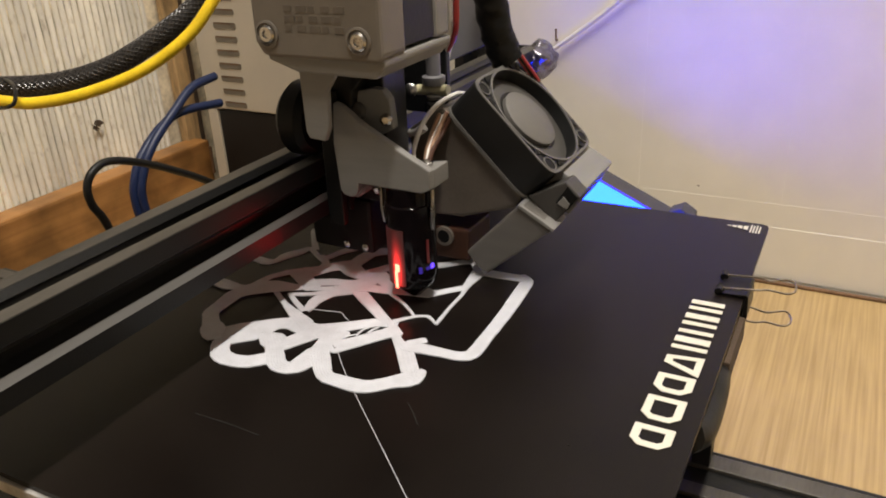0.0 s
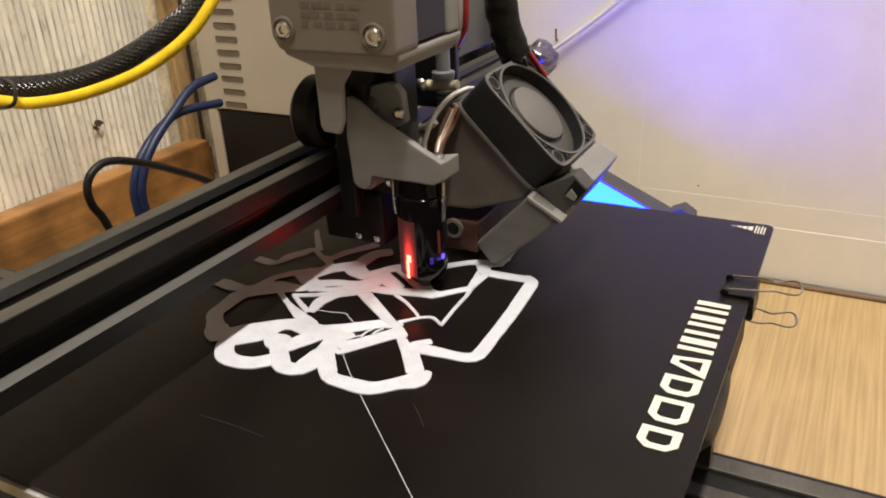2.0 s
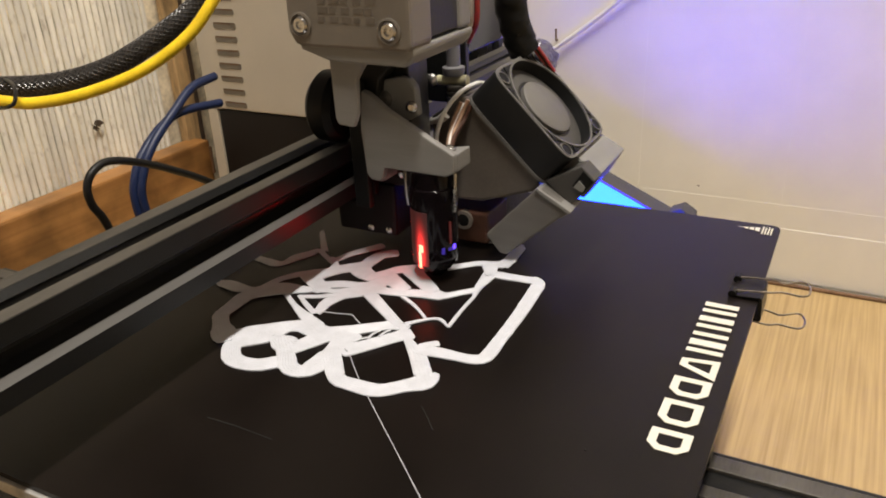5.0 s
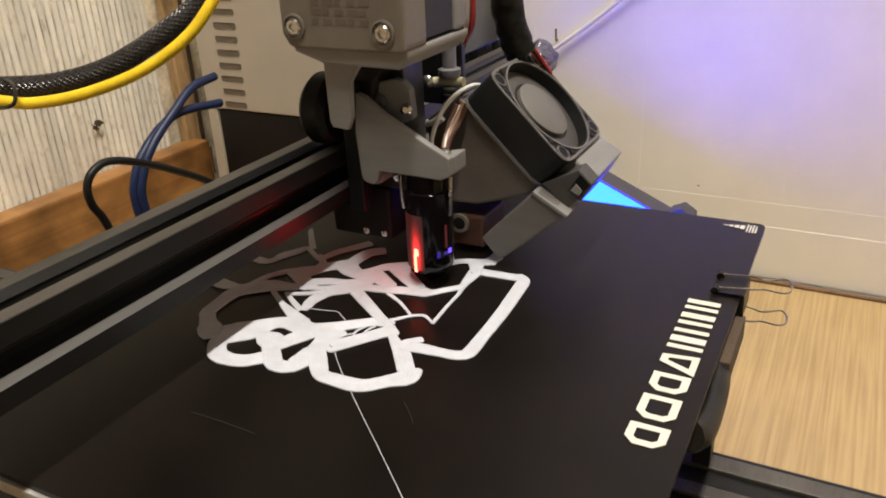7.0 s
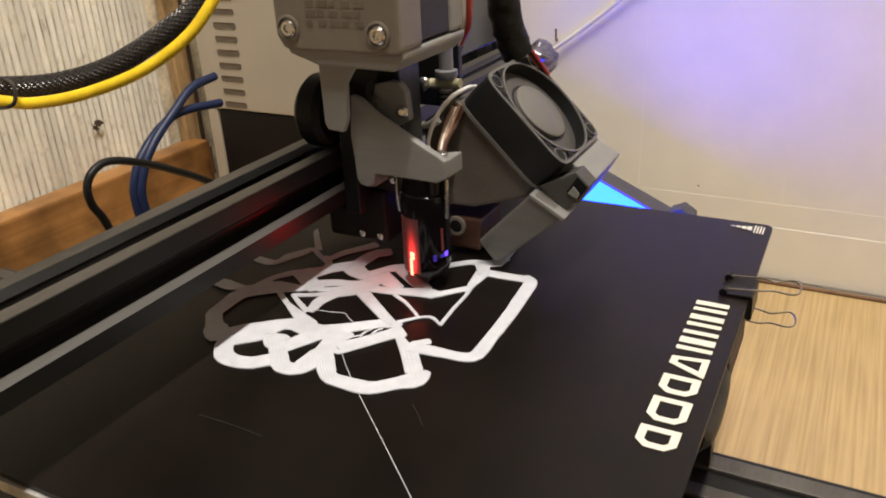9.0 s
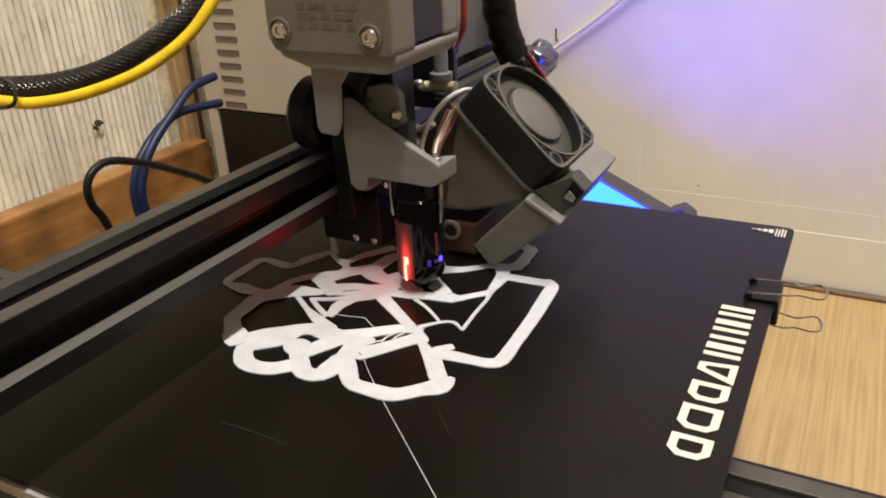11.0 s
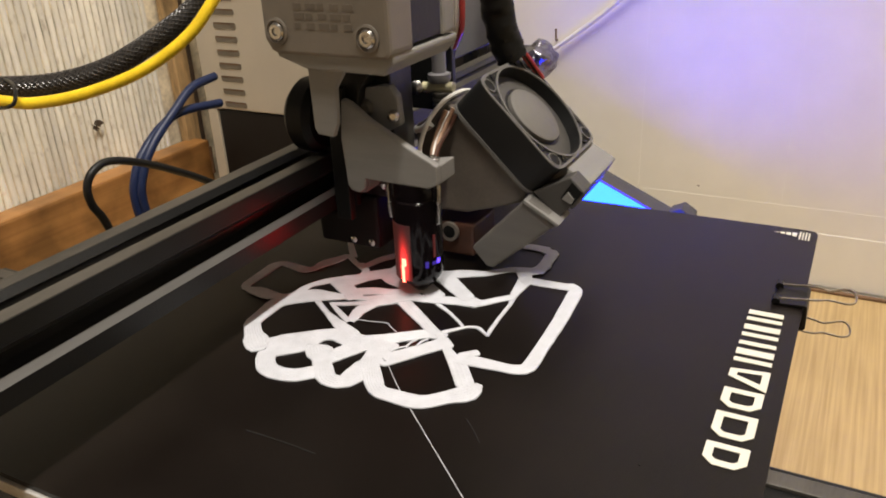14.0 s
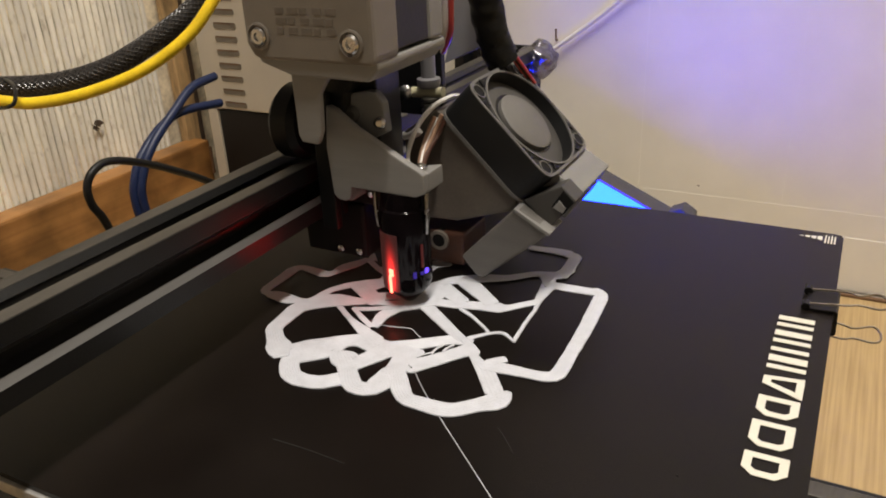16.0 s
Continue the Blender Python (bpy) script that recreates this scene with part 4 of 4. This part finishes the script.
# fan shroud body
part("duct_body", prism(0, [(0.0250, 0.0500), (0.0125, 0.0585), (0.0105, 0.0575), (-0.0165, 0.0300), (-0.0140, 0.0265), (0.0060, 0.0200), (0.0240, 0.0195)], 0.0425, 0.079, 0.0012), M_DUCT, head, "grey-brown printed fan duct")
part("duct_outlet", prism(0, [(0.0020, 0.0098), (0.0010, 0.0110), (-0.0175, 0.0300), (-0.0195, 0.0300), (-0.0290, 0.0240), (-0.0285, 0.0225), (-0.0060, 0.0032), (-0.0035, 0.0035)], 0.0370, 0.0475, 0.0009), M_OUTLET, head, "grey duct outlet")
part("duct_lip", prism(0, [(-0.0178, 0.0306), (-0.0300, 0.0236), (-0.0293, 0.0226), (-0.0171, 0.0296)], 0.0362, 0.0480, 0.0002), M_GREY, head, "pale edge of the duct outlet")
part("duct_foot", prism(0, [(-0.0250, 0.0385), (-0.0262, 0.0392), (-0.0360, 0.0335), (-0.0300, 0.0235), (-0.0175, 0.0280)], 0.0500, 0.0795, 0.0009), M_GREY, head, "grey lower duct")
gap = part("duct_gap", prism(0, [(-0.0188, 0.0317), (-0.0316, 0.0381), (-0.0364, 0.0336), (-0.0280, 0.0235)], 0.0415, 0.0499, 0.0005), M_GREY_D, head, "dark lower bracket")
part("notch", prism(0, [(-0.0286, 0.0311), (-0.0324, 0.0369), (-0.0359, 0.0335), (-0.0327, 0.0289)], 0.0410, 0.0416, 0.0001), M_RUBBER, gap, "black square recess")
part("notch_floor", prism(0, [(-0.0292, 0.0309), (-0.0312, 0.0335), (-0.0333, 0.0312), (-0.0325, 0.0294)], 0.0405, 0.0411, 0.0001), M_GREY, gap, "pale catch inside the recess")
# fan
F = Matrix(((1, 0, 0, 0.0600), (0, 0.7071, -0.7071, -0.0138), (0, 0.7071, 0.7071, 0.0538), (0, 0, 0, 1)))


def ring_plate(half, corner, bore, z0, z1, n=72):
    bm = bmesh.new()
    rings = []
    for r_in, z in ((False, z0), (False, z1), (True, z1), (True, z0)):
        ring = []
        for i in range(n):
            a = 2 * math.pi * (i + 0.5) / n
            c, s = math.cos(a), math.sin(a)
            if r_in:
                ring.append(bm.verts.new((bore * c, bore * s, z)))
            else:
                k = (abs(c) ** 9 + abs(s) ** 9) ** (-1 / 9)
                ring.append(bm.verts.new((half * k * c, half * k * s, z)))
        rings.append(ring)
    for a, b in zip(rings, rings[1:] + rings[:1]):
        for i in range(n):
            bm.faces.new((a[i], a[(i + 1) % n], b[(i + 1) % n], b[i]))
    return bm


def frame_plate(h1, h2, z0, z1, n=72):
    bm = bmesh.new()
    rings = []
    for h, z in ((h1, z0), (h1, z1), (h2, z1), (h2, z0)):
        ring = []
        for i in range(n):
            a = 2 * math.pi * (i + 0.5) / n
            c, s = math.cos(a), math.sin(a)
            k = h * (abs(c) ** 9 + abs(s) ** 9) ** (-1 / 9)
            ring.append(bm.verts.new((k * c, k * s, z)))
        rings.append(ring)
    for a, b in zip(rings, rings[1:] + rings[:1]):
        for i in range(n):
            bm.faces.new((a[i], a[(i + 1) % n], b[(i + 1) % n], b[i]))
    return bm


fan = part("fan", moved(ring_plate(0.0200, 0.003, 0.0187, -0.0125, 0.0), F), M_BLACK, head, "black cooling fan", True)
part("rim", moved(frame_plate(0.0200, 0.0191, 0.0, 0.0004), F), M_FANRIM, fan, "worn grey outer rim", True)
part("bore_ring", lathe([(0.0187, 0.0001), (0.0187, 0.0006), (0.0194, 0.0006), (0.0194, 0.0001)], F, 56, False), M_FANRIM, fan, smooth=True)
part("fan_back", moved(frame_plate(0.0203, 0.0185, -0.0137, -0.0126), F), M_FANRIM, fan, "grey rear rim", True)
part("blade_sweep", lathe([(0.0122, -0.0034), (0.0150, -0.0037), (0.0186, -0.0044), (0.0186, -0.0090), (0.0122, -0.0090)], F, 56, False), M_HUB_D, fan, "dark grey spinning blades", True)
part("hub", lathe([(0.0104, -0.0016), (0.0110, -0.0020), (0.0110, -0.011)], F, 40), M_HUB, fan, "grey round hub", True)
part("hub_ring", lathe([(0.0111, -0.0035), (0.0122, -0.0035), (0.0122, -0.0110)], F, 40, False), M_BLACK, fan, smooth=True)
for k in range(9):
    a0 = 2 * math.pi * k / 9
    bm = bmesh.new()
    rows = []
    for i in range(5):
        r = 0.0112 + 0.0068 * i / 4
        for s, z in ((-0.20, -0.0048), (0.24, -0.0084)):
            a = a0 + s + 0.12 * i / 4
            rows.append((bm.verts.new((r * math.cos(a), r * math.sin(a), z)), bm.verts.new((r * math.cos(a), r * math.sin(a), z - 0.0006))))
    for i in range(0, 8, 2):
        for j in (0, 1):
            bm.faces.new((rows[i][j], rows[i + 1][j], rows[i + 3][j], rows[i + 2][j]))
        bm.faces.new((rows[i][0], rows[i][1], rows[i + 2][1], rows[i + 2][0]))
        bm.faces.new((rows[i + 1][0], rows[i + 1][1], rows[i + 3][1], rows[i + 3][0]))
    part("blade", moved(bm, F), M_HUB_D, fan)
for sx in (-1, 1):
    for sy in (-1, 1):
        c = Vector((0.016 * sx, 0.016 * sy, 0.0))
        part("screw_hole", lathe([(0.0023, -0.006), (0.0023, 0.0006), (0.0027, 0.0006), (0.0027, -0.006)], F @ Matrix.Translation(c), 20, False), M_FANRIM, fan, smooth=True)
        # black disc near the top stands for the shade down the hole
        part("hole_shade", lathe([(0.0022, 0.0001), (0.0022, 0.0004)], F @ Matrix.Translation(c), 16), M_RUBBER, fan)
        for q in (0, 1):
            p0 = Vector((0.0178 * sx, 0.0105 * sy, 0)) if q else Vector((0.0105 * sx, 0.0178 * sy, 0))
            bm = bmesh.new()
            bmesh.ops.create_cone(bm, segments=3, radius1=0.0017, radius2=0.0017, depth=0.0004, cap_ends=True)
            part("cutout", moved(bm, F @ Matrix.Translation(p0 + Vector((0, 0, 0.0003))) @ Matrix.Rotation(math.atan2(sy, sx), 4, "Z")), M_RUBBER, fan)
# wires, sleeve and fittings on the head
bm = tube([(0.062, 0.0062, 0.125), (0.064, 0.0050, 0.100), (0.066, 0.0044, 0.0884), (0.068, 0.0036, 0.0806), (0.070, 0.0020, 0.0725), (0.0712, 0.0010, 0.0690)], 0.0056, 20, 14)
for v in bm.verts:
    n = noise.noise(v.co * 260) + 0.6 * noise.noise(v.co * 700)
    v.co += Vector((noise.noise(v.co * 330) * 0.0009, n * 0.0007, n * 0.0004))
part("wire_sleeve", bm, M_RUBBER, head, "black frayed wire sleeve", True)
for k, mt in enumerate((M_WIRE_R, M_BLACK, M_WIRE_R)):
    part("fan_wire", tube([(0.0725, -0.001 + 0.0015 * k, 0.0735), (0.075, -0.004 + 0.001 * k, 0.0685), (0.079, -0.008 + 0.001 * k, 0.0605)], 0.0006, 6, 5), mt, head, smooth=True)
part("white_wire", tube([(0.0560, 0.0105, 0.0600), (0.0490, 0.0105, 0.0612), (0.0415, 0.0128, 0.0596), (0.0385, 0.0169, 0.0539), (0.0320, 0.0170, 0.0482), (0.0245, 0.0133, 0.0459), (0.0215, 0.0085, 0.0440)], 0.0008, 8, 8), M_WIRE_W, head, "white wire", True)
for k, line in enumerate((
    ((0.0410, 0.0120, 0.0566), (0.0395, 0.0140, 0.0513), (0.0330, 0.0130, 0.0469), (0.0245, 0.0093, 0.0448)),
    ((0.0410, 0.0105, 0.0561), (0.0395, 0.0127, 0.0509), (0.0330, 0.0121, 0.0470), (0.0245, 0.0089, 0.0449)),
    ((0.0410, 0.0092, 0.0576), (0.0395, 0.0115, 0.0523), (0.0330, 0.0114, 0.0471), (0.0245, 0.0085, 0.0449)),
    ((0.0410, 0.0082, 0.0558), (0.0395, 0.0106, 0.0505), (0.0330, 0.0107, 0.0472), (0.0245, 0.0082, 0.0449)),)):
    part("probe_wire", tube(line, 0.0008, 8, 6), (M_COPPER, M_WIRE_W, M_COPPER, M_SILICONE)[k], head, smooth=True)
part("fitting_bar", tube([(0.064, 0.0330, 0.0578), (0.064, 0.0205, 0.0586)], 0.0019, 12, 1), M_CREAM, head, "cream plastic fitting", True)
part("heat_sleeve", tube([(0.0440, 0.0252, 0.0480), (0.0430, 0.0215, 0.0492), (0.0420, 0.0185, 0.0515)], 0.0016, 10, 4), M_WIRE_W, head, "white heat-shrink sleeve", True)
rings = [(0.0024, -0.0125)]
for k in range(6):
    rings += [(0.0034, -0.0120 + 0.002 * k), (0.0034, -0.0110 + 0.002 * k), (0.0025, -0.0106 + 0.002 * k)]
part("heat_sink", lathe(rings, Matrix.Translation((0.0635, 0.0255, 0.0575)), 24), M_EXTR_LIT, head, "ribbed metal heat sink", True)
part("spring_bolt", lathe([(0.0022, 0), (0.0026, 0.001), (0.0026, 0.003), (0.0012, 0.004)], along((0.064, 0.0352, 0.0575), (-1, -0.2, 0.2))), M_STEEL, head, "steel bolt", True)
part("coupler", lathe([(0.0038, 0), (0.0042, 0.001), (0.0042, 0.003), (0.0026, 0.0035), (0.0026, 0.012)], Matrix.Translation((0.064, 0.0262, 0.0602))), M_VIOLETGREY, head, "blue-grey hose coupling", True)
part("side_fin", prism(0, [(0.0303, 0.0640), (0.0157, 0.0705), (0.0120, 0.0830), (0.0120, 0.0950), (0.0262, 0.0950), (0.0255, 0.0800)], 0.084, 0.087, 0.0004), M_VIOLETGREY, head, "blue-grey cable fin")
for k in range(2):
    part("red_wire", tube([(0.048, 0.0080 + 0.0022 * k, 0.128), (0.049, 0.0086 + 0.0022 * k, 0.10), (0.050, 0.0092 + 0.0022 * k, 0.0904), (0.052, 0.0108 + 0.002 * k, 0.0815), (0.058, 0.017, 0.074)], 0.0010, 8, 6), (M_WIRE_R, M_WIRE_W)[k], head, smooth=True)


def motions():
    """Bed along y, head along x, both back and forth."""
    bed_mm = [(0.0, 26.6), (0.5, 24.4), (1.0, 17.5), (1.5, 20.0), (2.0, 24.85), (2.5, 26.5), (3.0, 18.1), (3.5, 12.1), (4.0, 18.7), (4.2, 21.95), (4.6, 26.8), (5.1, 20.4), (5.7, 12.0), (6.3, 18.7), (6.5, 21.4), (7.0, 27.85),
              (7.5, 20.3), (8.0, 12.2), (8.5, 18.8), (9.0, 25.2), (9.2, 27.3), (9.7, 21.6), (10.2, 15.4), (10.7, 21.0), (11.3, 12.6), (11.5, 11.3), (12.0, 3.6), (12.5, 0.0), (13.0, 0.1), (13.5, 4.2), (14.0, 9.2), (14.5, 9.7), (15.0, 1.9), (15.5, 0.4), (16.0, 0.5)]
    head_mm = [(0.0, -8.8), (0.5, -14.3), (1.0, -19.3), (1.5, -5.4), (2.0, -1.25), (2.5, 6.4), (3.0, 9.0), (3.5, 2.3), (4.0, -4.35), (4.2, -3.9), (4.7, 2.6), (5.2, 8.3), (5.8, 2.6), (6.3, -3.7), (6.5, -3.7), (7.0, 3.8), (7.5, 8.2), (8.0, 3.8), (8.5, -3.5), (9.0, 1.1),
               (9.2, 3.8), (9.6, 8.0), (10.1, 2.2), (10.6, -4.4), (11.3, -0.8), (11.5, 1.1), (12.0, 6.4), (12.5, 0.0), (13.0, -10.0), (13.5, -13.05), (14.0, -4.45), (14.5, 1.2), (15.0, 6.1), (15.5, -2.4), (16.0, -12.6)]
    for ob in (bed, prt, string, string2, clip):
        o = ORIGIN[ob.name]
        walk(ob, [(t, pose(o.x, o.y + d / 1000, o.z)) for t, d in bed_mm])
    o = ORIGIN[head.name]
    walk(head, [(t, pose(o.x + d / 1000, o.y, o.z)) for t, d in head_mm])


motions()
